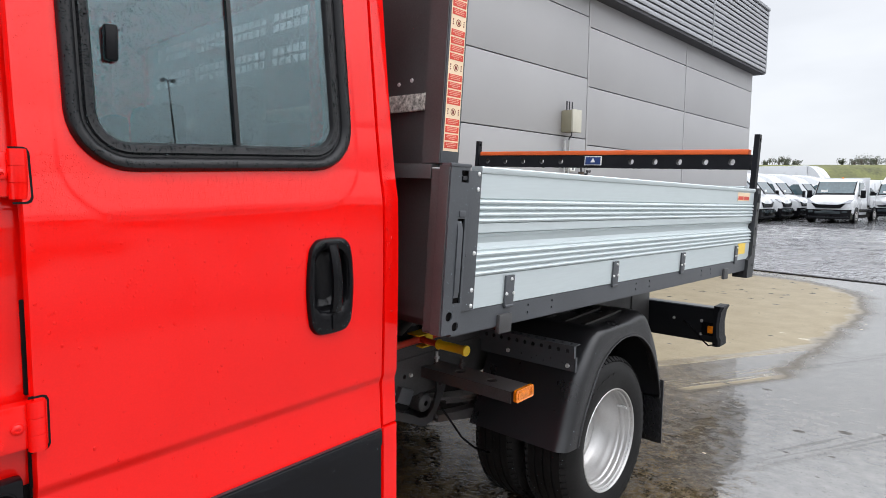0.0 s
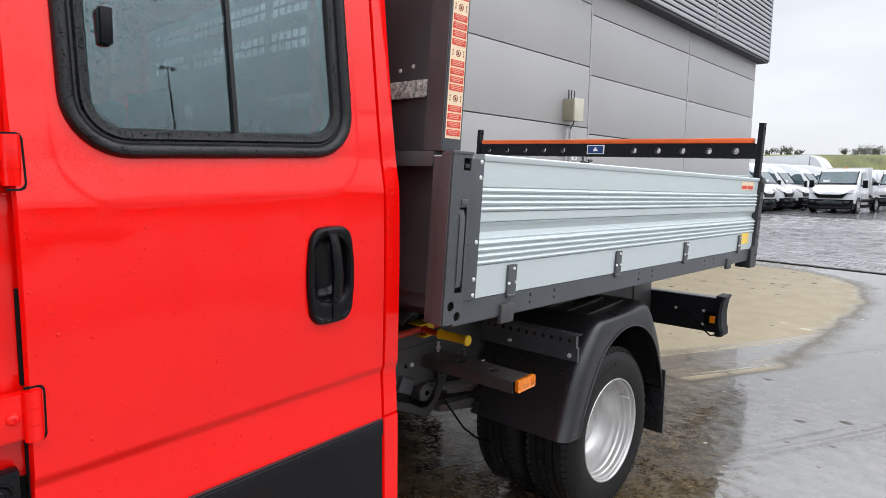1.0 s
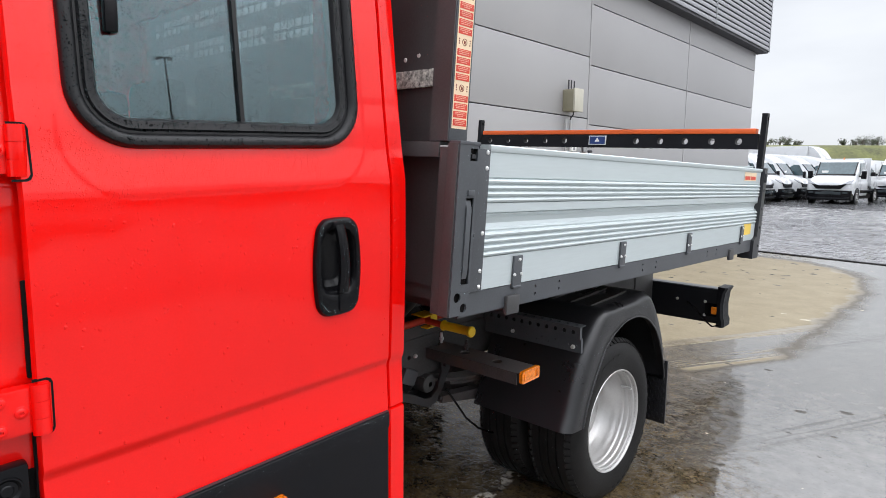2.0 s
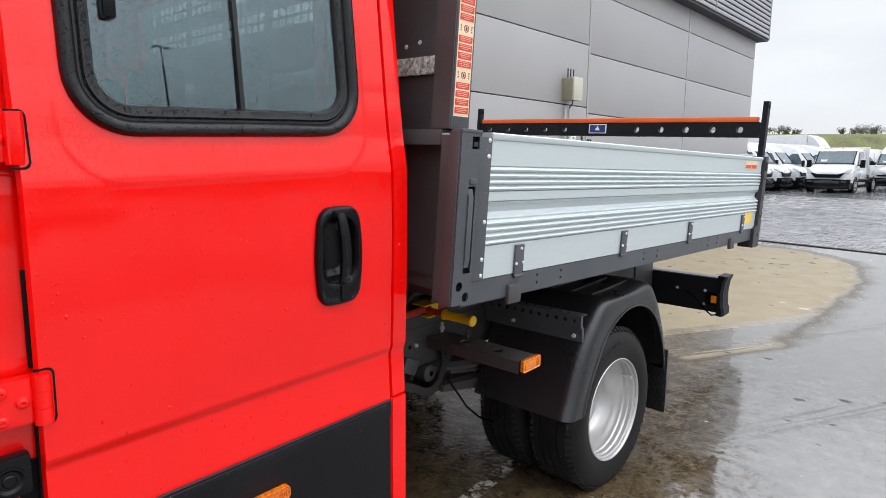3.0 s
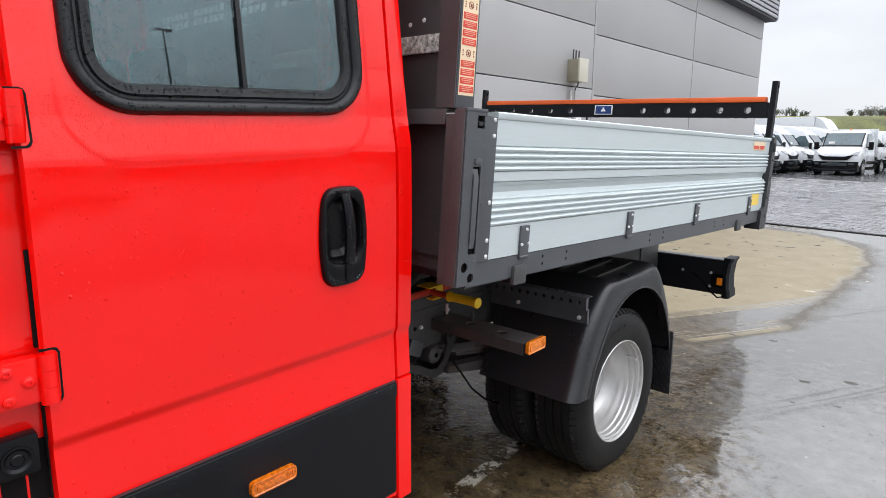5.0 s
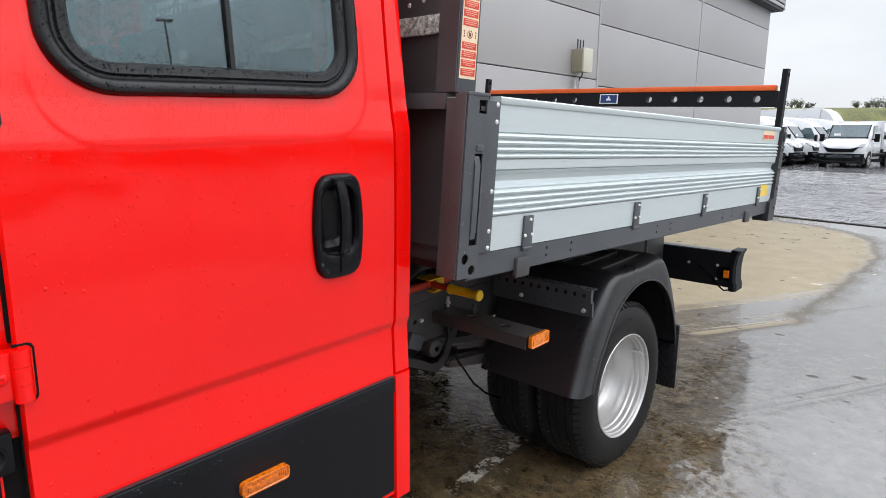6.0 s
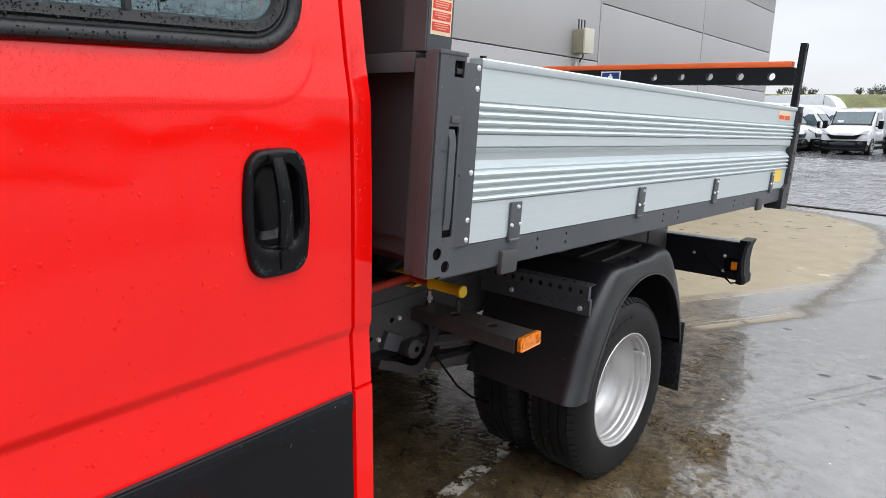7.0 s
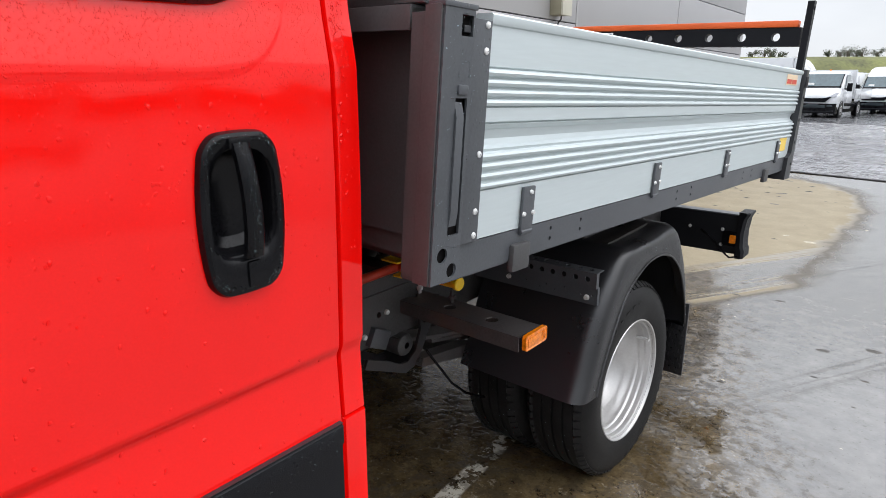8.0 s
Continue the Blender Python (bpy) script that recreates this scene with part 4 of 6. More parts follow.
# perforated channel in front of the mudguard
CY = -0.245
bm = bmesh.new()
holed(bm, -0.57, -0.112, 0.728, 0.774, [(-0.141 - i * 0.039, 0.752, 0.0085) for i in range(11)], 0.004, Matrix.Translation((0, CY, 0)) @ XZ)
holed(bm, -0.57, -0.112, CY + 0.004, CY + 0.045, [(-0.141 - i * 0.039, CY + 0.026, 0.008) for i in range(11)], 0.003, Matrix.Translation((0, 0, 0.771)))
holed(bm, -0.57, -0.112, 0.672, 0.728, [(x, z, 0.003) for x, z in ((-0.165, 0.698), (-0.128, 0.7), (-0.222, 0.707), (-0.255, 0.692), (-0.285, 0.704), (-0.31, 0.69), (-0.36, 0.7))], 0.004, Matrix.Translation((0, CY + 0.012, 0)) @ XZ)
box(bm, -0.57, -0.112, CY, CY + 0.016, 0.7255, 0.7285)
box(bm, -0.112, -0.1095, CY - 0.003, CY + 0.012, 0.728, 0.774)
box(bm, -0.112, -0.1095, CY + 0.009, CY + 0.022, 0.672, 0.728)
part("perforated_channel", bm, M_STEEL, truck, "perforated black steel channel", SH)
for x, z in ((-0.145, 0.692), (-0.425, 0.7)):
    part("channel_bolt", one(bolt, x, CY + 0.012, z, 0.009, 0.008, (0, -1, 0)), M_BOLT, truck, m=SH)

# leaf spring, hanger and axle
for dx in (0, -0.86):
    def leaves(b_):
        for j in range(3):
            ks = range(j * 2, 17 - j * 2)
            prism(b_, [(-0.6 + 1.2 * k / 16, 0.47 + 0.1 * ((k - 8) / 8) ** 2 - j * 0.014) for k in ks] + [(-0.6 + 1.2 * k / 16, 0.458 + 0.1 * ((k - 8) / 8) ** 2 - j * 0.014) for k in reversed(ks)],
                  "x", -0.65 + dx, -0.57 + dx)
    part("leaf_spring", one(leaves), M_RUSTY, truck, "rusty leaf spring", SH)
    bm = bmesh.new()
    for x in (-0.665, -0.565):
        prism(bm, [(-0.75, 0.53), (-0.672, 0.494), (-0.586, 0.453), (-0.545, 0.463), (-0.51, 0.51), (-0.471, 0.577), (-0.463, 0.66), (-0.525, 0.66), (-0.517, 0.575), (-0.541, 0.512), (-0.575, 0.488), (-0.605, 0.49), (-0.66, 0.523), (-0.738, 0.556)], "x", x + dx, x + 0.01 + dx)
    prism(bm, [(-0.75, 0.53), (-0.672, 0.494), (-0.586, 0.453), (-0.545, 0.463), (-0.51, 0.51), (-0.516, 0.514), (-0.55, 0.471), (-0.586, 0.461), (-0.67, 0.502), (-0.747, 0.537)], "x", -0.655 + dx, -0.565 + dx)
    hang = part("spring_hanger", bm, M_HANG, truck, "dusty steel spring hanger", SH)
    bm = bmesh.new()
    lathe(bm, [(0.01, 0.0), (0.024, 0.0), (0.033, 0.006), (0.036, 0.014), (0.036, 0.066), (0.033, 0.074), (0.024, 0.08), (0.01, 0.08)], 22, Matrix.Translation((-0.64 + dx, -0.575, 0.54)))
    part("spring_bush", bm, M_CHASSIS, hang, "black rubber bush", SH)
    part("bump_block", one(box, -0.045, 0.03, -0.036, 0.036, -0.029, 0.029, 0.005, m=Matrix.Translation((-0.6 + dx, -0.672, 0.592)) @ pose(0, 0, 0, -26)), M_STEEL, hang, "grey rubber stop", m=SH)
    for y, z in ((-0.5, 0.6), (-0.53, 0.475)):
        part("hanger_bolt", one(bolt, -0.555 + dx, y, z, 0.009, 0.01), M_HANG, hang, m=SH)
    part("shock_link", one(prism, [(-0.512, 0.475), (-0.258, 0.4385), (-0.247, 0.39), (-0.461, 0.437), (-0.52, 0.45)], "x", -0.6 + dx, -0.55 + dx), M_RUSTY, hang, m=SH)
part("axle", one(cyl, (-1.85, 0.06, 0.33), (-0.25, 0.06, 0.33), 0.06, 18), M_CHASSIS, truck)
part("differential", one(lathe, [(0.02, -0.15), (0.12, -0.1), (0.17, 0), (0.12, 0.1), (0.02, 0.15)], 20, Matrix.Translation((-1.02, 0.06, 0.33))), M_CHASSIS, truck)
for x in (-0.585, -0.452):
    bm = one(cyl, (x, -0.49, 0.679), (x, -0.49, 0.72), 0.006, 10)
    cyl(bm, (x, -0.49, 0.692), (x, -0.49, 0.702), 0.011, 6)
    part("stud", bm, M_BOLT if x < -0.5 else M_CHASSIS, arm, m=SH)
part("brake_hose", one(tube, [(-0.52, -0.53, 0.5), (-0.505, -0.495, 0.444), (-0.5, -0.431, 0.358), (-0.49, -0.366, 0.299), (-0.48, -0.3, 0.262), (-0.45, -0.22, 0.243), (-0.42, -0.16, 0.262)], 0.0042, 8), M_BLACK, truck)

# mudguard
OUT = [(-0.345, 0.385), (-0.309, 0.46), (-0.271, 0.559), (-0.227, 0.657), (-0.166, 0.746), (-0.106, 0.807), (-0.03, 0.811), (0.06, 0.815), (0.15, 0.819), (0.29, 0.829), (0.36, 0.758), (0.434, 0.636), (0.48, 0.512), (0.508, 0.42)]
INN = [(-0.24, 0.38), (-0.217, 0.445), (-0.185, 0.51), (-0.135, 0.59), (-0.085, 0.66), (-0.02, 0.705), (0.06, 0.736), (0.14, 0.744), (0.21, 0.735), (0.285, 0.708), (0.37, 0.643), (0.433, 0.545), (0.47, 0.455), (0.485, 0.4)]


def eased(pts, n=3):
    """A smooth curve through the points, n steps between each two."""
    out = []
    for i in range(len(pts) - 1):
        p = [Vector(pts[max(0, min(len(pts) - 1, i + k))]) for k in (-1, 0, 1, 2)]
        for k in range(n):
            t = k / n
            out.append(tuple(0.5 * (2 * p[1] + (p[2] - p[0]) * t + (2 * p[0] - 5 * p[1] + 4 * p[2] - p[3]) * t * t + (3 * p[1] - p[0] - 3 * p[2] + p[3]) * t ** 3)))
    return out + [pts[-1]]


OUT, INN = eased(OUT), eased(INN)


def guard(bm, x_out, x_in):
    s = 1 if x_out > x_in else -1
    rows = []
    for (oy, oz), (iy, iz) in zip(OUT, INN):
        v = Vector((oy - iy, oz - iz)).normalized()
        lips = [(0.06, 0.0), (0.042, 0.001), (0.026, 0.006), (0.012, 0.015), (0.003, 0.028), (0.0, 0.044)]
        ring_ = [(x_in, oy, oz)] + [(x_out - s * a, oy - v.x * b, oz - v.y * b) for a, b in lips]
        ring_ += [(x_out, iy + v.x * 0.008, iz + v.y * 0.008), (x_out - s * 0.004, iy, iz), (x_out - s * 0.03, iy + v.x * 0.006, iz + v.y * 0.006), (x_out - s * 0.05, oy - v.x * 0.03, oz - v.y * 0.03), (x_in, oy - v.x * 0.012, oz - v.y * 0.012)]
        rows.append([bm.verts.new(c) for c in ring_])
    for a, b in zip(rows, rows[1:]):
        for k in range(len(a)):
            bm.faces.new((a[k], a[(k + 1) % len(a)], b[(k + 1) % len(a)], b[k]))
    bm.faces.new(rows[0])
    bm.faces.new(rows[-1])
    return bm


for xo, xi in ((-0.085, -0.535), (-1.955, -1.505)):
    fen = part("mudguard", one(guard, xo, xi), M_FENDER, truck, "black plastic box mudguard")
    s = 1 if xo > xi else -1
    part("mud_flap", one(box, min(xo, xi), max(xo, xi), 0.515, 0.527, 0.165, 0.47, 0.002), M_FENDER, fen)
    if s > 0:
        bm = bmesh.new()
        for i in range(13):
            for j in range(10):
                if (i + j) % 2:
                    box(bm, xo - 0.012 - i * 0.013 - 0.004, xo - 0.012 - i * 0.013 + 0.004, 0.5075, 0.515, 0.18 + j * 0.02, 0.195 + j * 0.02)
        part("flap_studs", bm, M_FENDER, fen, smooth=False)
    bm = bmesh.new()
    tube(bm, [(xo - s * 0.001, y, z) for y, z in INN], 0.0042, 8)
    part("mudguard_lip", bm, M_FENDER, fen)
    for i in range(4):
        x = xo - s * (0.092 + i * 0.092)
        bm = bmesh.new()
        prism(bm, [(-0.08, 0.8), (0.22, 0.815), (0.225, 0.829), (0.215, 0.8325), (-0.065, 0.816), (-0.078, 0.812)], "x", x - 0.012, x + 0.012)
        part("mudguard_rib", bm, M_RIBSHEEN, fen, "raised rib, coloured paler for the sky's sheen", smooth=False)


HUBZ, AXLE_Y = 0.32, 0.045


def wheel(x, s, y, front=False):
    """A tyre and steel rim. s: which way its outer face looks."""
    m = Matrix.Translation((x, y, HUBZ)) @ Matrix.Diagonal((s, 1, 1, 1))
    w = 0.195
    half = [(0.205, 0.0), (0.212, 0.006), (0.222, 0.01), (0.238, 0.0145), (0.258, 0.018), (0.278, 0.018), (0.296, 0.0135), (0.311, 0.006), (0.324, -0.005), (0.332, -0.017), (0.336, -0.032)]
    prof = list(half)
    for c in (0.06, 0.0975, 0.135):
        prof += [(0.337, -c + 0.005), (0.328, -c + 0.004), (0.328, -c - 0.004), (0.337, -c - 0.005)]
    prof += [(r, -w - o) for r, o in reversed(half)]
    tyre = bmesh.new()
    lathe(tyre, prof, 72, m)
    for k in range(72):            # shoulder blocks
        a = 2 * math.pi * k / 72
        for xx in (-0.014, -w + 0.014):
            b = bmesh.ops.create_cube(tyre, size=1)
            mm = m @ pose(0, 0, 0, math.degrees(a)) @ Matrix.Translation((xx, 0, 0.33)) @ pose(0, 0, 0, 0, 38 if xx > -0.1 else -38) @ Matrix.Diagonal((0.024, 0.021, 0.012, 1))
            bmesh.ops.transform(tyre, matrix=mm, verts=b["verts"])
    for k in range(40):            # raised marks round the sidewall
        if k % 20 < 9:
            b = bmesh.ops.create_cube(tyre, size=1)
            mm = m @ pose(0, 0, 0, k * 9.0) @ Matrix.Translation((0.0168, 0, 0.281)) @ Matrix.Diagonal((0.003, 0.019, 0.011, 1))
            bmesh.ops.transform(tyre, matrix=mm, verts=b["verts"])
    hub = drum("wheel", x, y, s)
    part("tyre", tyre, M_TYRE, hub, "worn black rubber tyre")
    d = -0.02 if front else -0.14
    rim = [(0.207, -0.006), (0.2125, 0.003), (0.214, 0.007), (0.2125, 0.0095), (0.209, 0.0085), (0.206, 0.003), (0.2045, -0.006), (0.2005, -0.009), (0.2, -0.013), (0.2, -0.024), (0.1965, -0.028), (0.196, -0.032), (0.196, -0.046), (0.192, -0.051),
           (0.1915, -0.056), (0.191, -0.07), (0.187, -0.076), (0.186, -0.09), (0.18, -0.104), (0.173, d + 0.016), (0.164, d + 0.002), (0.15, d - 0.008), (0.128, d - 0.006), (0.106, d + 0.01), (0.092, d + 0.018), (0.076, d + 0.02), (0.07, d + 0.026), (0.055, d + 0.03), (0.001, d + 0.03)]
    part("rim", one(lathe, rim, 56, m), M_RIM, hub, "silver painted steel rim")
    for k in range(6):
        part("wheel_nut", one(lathe, [(0.009, 0.0), (0.009, 0.014), (0.007, 0.016), (0.001, 0.016)], 6, m @ pose(0, 0, 0, 60 * k + 12) @ Matrix.Translation((d + 0.005, 0, 0.088))), M_RIM, hub)
    # black discs paint the shaded holes of the rim
    for k in range(8):
        part("rim_hole_shade", one(lathe, [(0.016, 0.0), (0.016, 0.004), (0.001, 0.004)], 14, m @ pose(0, 0, 0, 45 * k) @ Matrix.Translation((d - 0.015, 0, 0.143)) @ Matrix.Diagonal((1, 1, 0.7, 1))), M_GAP, hub)
    part("valve", one(tube, [m @ Vector((-0.05, 0.166, 0.09)), m @ Vector((-0.025, 0.168, 0.092)), m @ Vector((-0.004, 0.164, 0.09))], 0.005, 8), M_BOLT, hub)


def drum(name, x, y, s):
    """A part that only holds the pieces of a wheel together: its brake drum."""
    return part(name, one(cyl, (x - s * 0.2, y, HUBZ), (x - s * 0.16, y, HUBZ), 0.15, 24), M_CHASSIS, truck)


wheel(-0.11, 1, AXLE_Y)
wheel(-0.552, -1, AXLE_Y)
wheel(-1.922, -1, AXLE_Y)
wheel(-1.485, 1, AXLE_Y)
wheel(-0.17, 1, -3.75, True)
wheel(-1.87, -1, -3.75, True)

# rear light beam
beam = part("rear_beam", one(box, -1.88, -0.16, 1.44, 1.47, 0.412, 0.615, 0.006), M_CLAD, truck, "black rear under-run beam", SH)
part("beam_flange", one(box, -1.88, -0.16, 1.44, 1.5, 0.613, 0.62, 0.002), M_STEEL, beam, m=SH)
bm = bmesh.new()
cap_rows = [[(x0, 1.418, z), (x1 - 0.012, 1.414, z), (x1, 1.428, z), (x1, 1.52, z), (x0, 1.52, z)] for x0, x1, z in ((-0.18, -0.142, 0.398), (-0.18, -0.137, 0.404), (-0.18, -0.138, 0.44), (-0.18, -0.146, 0.456), (-0.18, -0.15, 0.53), (-0.18, -0.142, 0.6), (-0.18, -0.128, 0.63), (-0.18, -0.132, 0.636))]
cap_vs = [[bm.verts.new(p) for p in r] for r in cap_rows]
for p, q in zip(cap_vs, cap_vs[1:]):
    for k in range(5):
        bm.faces.new((p[k], p[(k + 1) % 5], q[(k + 1) % 5], q[k]))
bm.faces.new(cap_vs[0])
bm.faces.new(cap_vs[-1])
part("beam_end_cap", bm, M_CLAD, beam, "grey plastic end cap", SH)
part("tail_marker_lamp", one(box, -0.212, -0.182, 1.415, 1.428, 0.472, 0.515, 0.004), M_ORANGE, beam, "small orange lamp", SH)
part("lamp_holder", one(box, -0.25, -0.185, 1.427, 1.44, 0.455, 0.53, 0.004), M_BLACK, beam, m=SH)
for x, z in ((-0.42, 0.53), (-0.255, 0.535), (-0.255, 0.455)):
    part("beam_bolt", one(bolt, x, 1.44, z, 0.009, 0.008, (0, -1, 0)), M_BOLT, beam, m=SH)
part("lamp_cable", one(tube, [(-0.36, 1.435, 0.52), (-0.3, 1.42, 0.49), (-0.25, 1.425, 0.43), (-0.2, 1.41, 0.4), (-0.165, 1.42, 0.41), (-0.17, 1.43, 0.46)], 0.005, 8), M_BLACK, beam, m=SH)
for x in (-0.66, -1.45):
    part("beam_arm", one(box, x, x + 0.08, 1.2, 1.44, 0.45, 0.7, 0.006), M_CHASSIS, beam, m=SH)

# ---------------------------------------------------------------- the load bed
bm = bmesh.new()
box(bm, -2.03, -0.03, -1.06, 1.38, 0.9, 0.94)
bed = part("load_bed", bm, M_STEELB, truck, "dark steel tipper bed floor", BED, smooth=False)
for y in (-0.9, -0.5, -0.1, 0.3, 0.7, 1.1):
    part("floor_bearer", one(box, -1.9, -0.16, y - 0.03, y + 0.03, 0.84, 0.9), M_CHASSIS, bed, m=BED, smooth=False)
for x in (-0.66, -1.45):
    part("bed_runner", one(box, x, x + 0.07, -1.0, 1.3, 0.78, 0.84), M_CHASSIS, bed, m=BED, smooth=False)


def board_profile():
    """The side board's outer face from foot to head: (x, z)."""
    p = [(-0.024, 0.934), (0.0, 0.934), (0.0, 1.02)]
    z = 1.02
    for k in range(4):
        p += [(-0.004, z + 0.0008), (0.003, z + 0.0035), (0.0055, z + 0.008), (0.003, z + 0.0125), (-0.004, z + 0.0157)]
        z += 0.0172
    p += [(-0.002, 1.092), (-0.012, 1.098), (-0.016, 1.108), (-0.012, 1.124), (0.0, 1.132), (0.001, 1.1345), (-0.007, 1.1352), (-0.007, 1.1372), (0.0, 1.138), (0.0, 1.162)]
    z = 1.162
    for k in range(4):
        p += [(-0.004, z + 0.0008), (0.003, z + 0.0035), (0.0055, z + 0.008), (0.003, z + 0.0125), (-0.004, z + 0.0157)]
        z += 0.0165
    p += [(0.0, 1.23), (0.0, 1.294), (0.004, 1.296), (0.006, 1.3), (0.006, 1.31), (0.003, 1.313), (-0.028, 1.313), (-0.031, 1.31), (-0.031, 1.29), (-0.024, 1.288)]
    return p


side = part("side_board", one(prism, board_profile(), "y", -0.983, 1.362), M_ALU, bed, "ribbed aluminium drop-side board", BED)
mirror = Matrix.Translation((-2.06, 0, 0)) @ Matrix.Diagonal((-1, 1, 1, 1))
part("side_board", one(prism, board_profile(), "y", -0.983, 1.362), M_ALUIN, bed, "ribbed aluminium drop-side board", BED @ mirror)


def bed_side(mm, near):
    bm = bmesh.new()
    holed(bm, -1.06, 1.33, 0.872, 0.932, [(-0.72 + d, z, 0.0045) for d in (0.0, 0.13, 0.72, 0.84, 1.4, 1.52) for z in (0.893, 0.915)], 0.004, Matrix.Translation((-0.004, 0, 0)) @ YZ)
    box(bm, -0.06, -0.004, -1.06, 1.33, 0.928, 0.932)
    box(bm, -0.05, -0.004, -1.06, 1.33, 0.868, 0.872)
    part("lower_rail", bm, M_STEEL, bed, "anthracite steel bed rail", mm)
    # front post
    bm = bmesh.new()
    holed(bm, -1.132, -1.062, 0.888, 1.309, [(-1.107, 0.934, 0.0125), (-1.082, 0.9055, 0.012), (-1.098, -1.07, 0.965, 1.178), (-1.093, -1.066, 1.268, 1.298)], 0.004, Matrix.Translation((0.028, 0, 0)) @ YZ)
    box(bm, 0.004, 0.0278, -1.062, -1.058, 0.93, 1.309)
    part("front_post", bm, M_STEEL, bed, "anthracite steel corner post with a latch", mm)
    # front faces in the darker tone that stands for the cab's reflection
    bm = bmesh.new()
    box(bm, -0.004, 0.028, -1.136, -1.132, 0.888, 1.309, 0.001)
    box(bm, -0.036, -0.0035, -1.13, -1.126, 0.888, 1.3, 0.001)
    box(bm, -0.036, 0.0, -1.13, -1.06, 0.888, 0.894)
    part("post_front", bm, M_STEELB, bed, m=mm)
    # near-black filler paints the shade behind the post's slots
    part("post_inner_shade", one(box, -0.03, 0.0215, -1.1245, -1.0635, 0.8887, 1.298), M_GAP, bed, m=mm, smooth=False)
    part("post_cap", one(box, 0.0, 0.034, -1.135, -1.058, 1.306, 1.314, 0.002), M_STEEL, bed, m=mm)
    bm = bmesh.new()
    prism(bm, [(0.012, 0.985), (0.033, 0.98), (0.036, 1.0), (0.036, 1.15), (0.03, 1.172), (0.012, 1.172)], "y", -1.0975, -1.08)
    box(bm, 0.026, 0.036, -1.095, -1.072, 1.183, 1.198, 0.003)
    part("latch_lever", bm, M_STEEL, bed, m=mm)
    part("latch_hook", one(box, 0.022, 0.0295, -1.084, -1.068, 1.274, 1.284, 0.001), M_POST, bed, m=mm)
    # riveted strip
    strip = part("end_strip", one(box, 0.0015, 0.0065, -1.057, -0.984, 0.934, 1.3, 0.001), M_STEEL, bed, m=mm)
    for z in (1.292, 1.252, 1.085, 0.987, 0.945):
        part("rivet", one(lathe, [(0.006, 0.0), (0.0055, 0.0018), (0.003, 0.0034), (0.001, 0.0037)], 14, Matrix.Translation((0.0065, -0.996, z))), M_BOLT, bed, m=mm)
    part("rivet", one(bolt, 0.0065, -1.03, 1.083, 0.005, 0.003), M_STEEL, bed, m=mm)
    # drop hinges
    for y in (-0.826, -0.188, 0.432, 1.14):
        h = bmesh.new()
        box(h, 0.001, 0.008, y - 0.02, y + 0.02, 0.925, 1.014, 0.002)
        cyl(h, (0.004, y - 0.018, 0.926), (0.004, y + 0.018, 0.926), 0.006, 10)
        part("drop_hinge", h, M_STEEL, bed, "dark steel drop hinge", mm)
        for dy, z in ((0.004, 1.003), (-0.016, 0.962), (0.016, 0.962)):
            part("hinge_bolt", one(bolt, 0.008, y + dy, z, 0.005, 0.004), M_BOLT, bed, m=mm)
    for y in (-0.84, 1.0):
        part("rail_stop", one(box, -0.004, 0.012, y - 0.03, y + 0.03, 0.85, 0.905, 0.006), M_STEELB, bed, m=mm)
    # rear post
    bm = bmesh.new()
    prism(bm, [(1.32, 0.83), (1.42, 0.83), (1.425, 0.95), (1.42, 1.318), (1.378, 1.318), (1.37, 1.25), (1.366, 0.95), (1.32, 0.93)], "x", -0.06, 0.016)
    for z in (0.9, 1.0, 1.1, 1.2):
        bolt(bm, 0.016, 1.395, z, 0.01, 0.004)
    part("rear_post", bm, M_POST, bed, "dark steel rear corner post", mm)
    part("rear_latch", one(box, 0.016, 0.026, 1.375, 1.395, 1.24, 1.29, 0.003), M_POST, bed, m=mm)


bed_side(BED, True)
bed_side(BED @ mirror, False)

# stickers on the near board
part("warning_sticker", one(box, 0.001, 0.0018, 1.17, 1.29, 0.965, 1.03), M_LABYEL, bed, "yellow sticker", BED, smooth=False)
part("warning_sticker", one(box, 0.001, 0.0018, 1.09, 1.28, 1.247, 1.29), M_LABEL, bed, "cream and red sticker", BED, smooth=False)
for y in (1.1, 1.19):
    part("sticker_mark", one(box, 0.0018, 0.0024, y, y + 0.08, 1.252, 1.27), M_LABRED, bed, m=BED, smooth=False)

# tailgate
part("tailgate", one(box, -2.0, -0.06, 1.4, 1.425, 0.94, 1.315, 0.004), M_ALUIN, bed, "greenish aluminium tailgate", BED)
part("tailgate_cap", one(box, -2.0, -0.06, 1.396, 1.429, 1.315, 1.328, 0.004), M_ALU, bed, m=BED)
part("gate_sticker", one(box, -1.1, -0.88, 1.3985, 1.3998, 1.265, 1.312), M_LABYEL, bed, "yellow and red warning sticker", BED, smooth=False)
for k in range(4):
    x = -1.093 + k * 0.054
    part("sticker_mark", one(box, x, x + 0.044, 1.3975, 1.3984, 1.288, 1.308), M_LABRED, bed, m=BED, smooth=False)

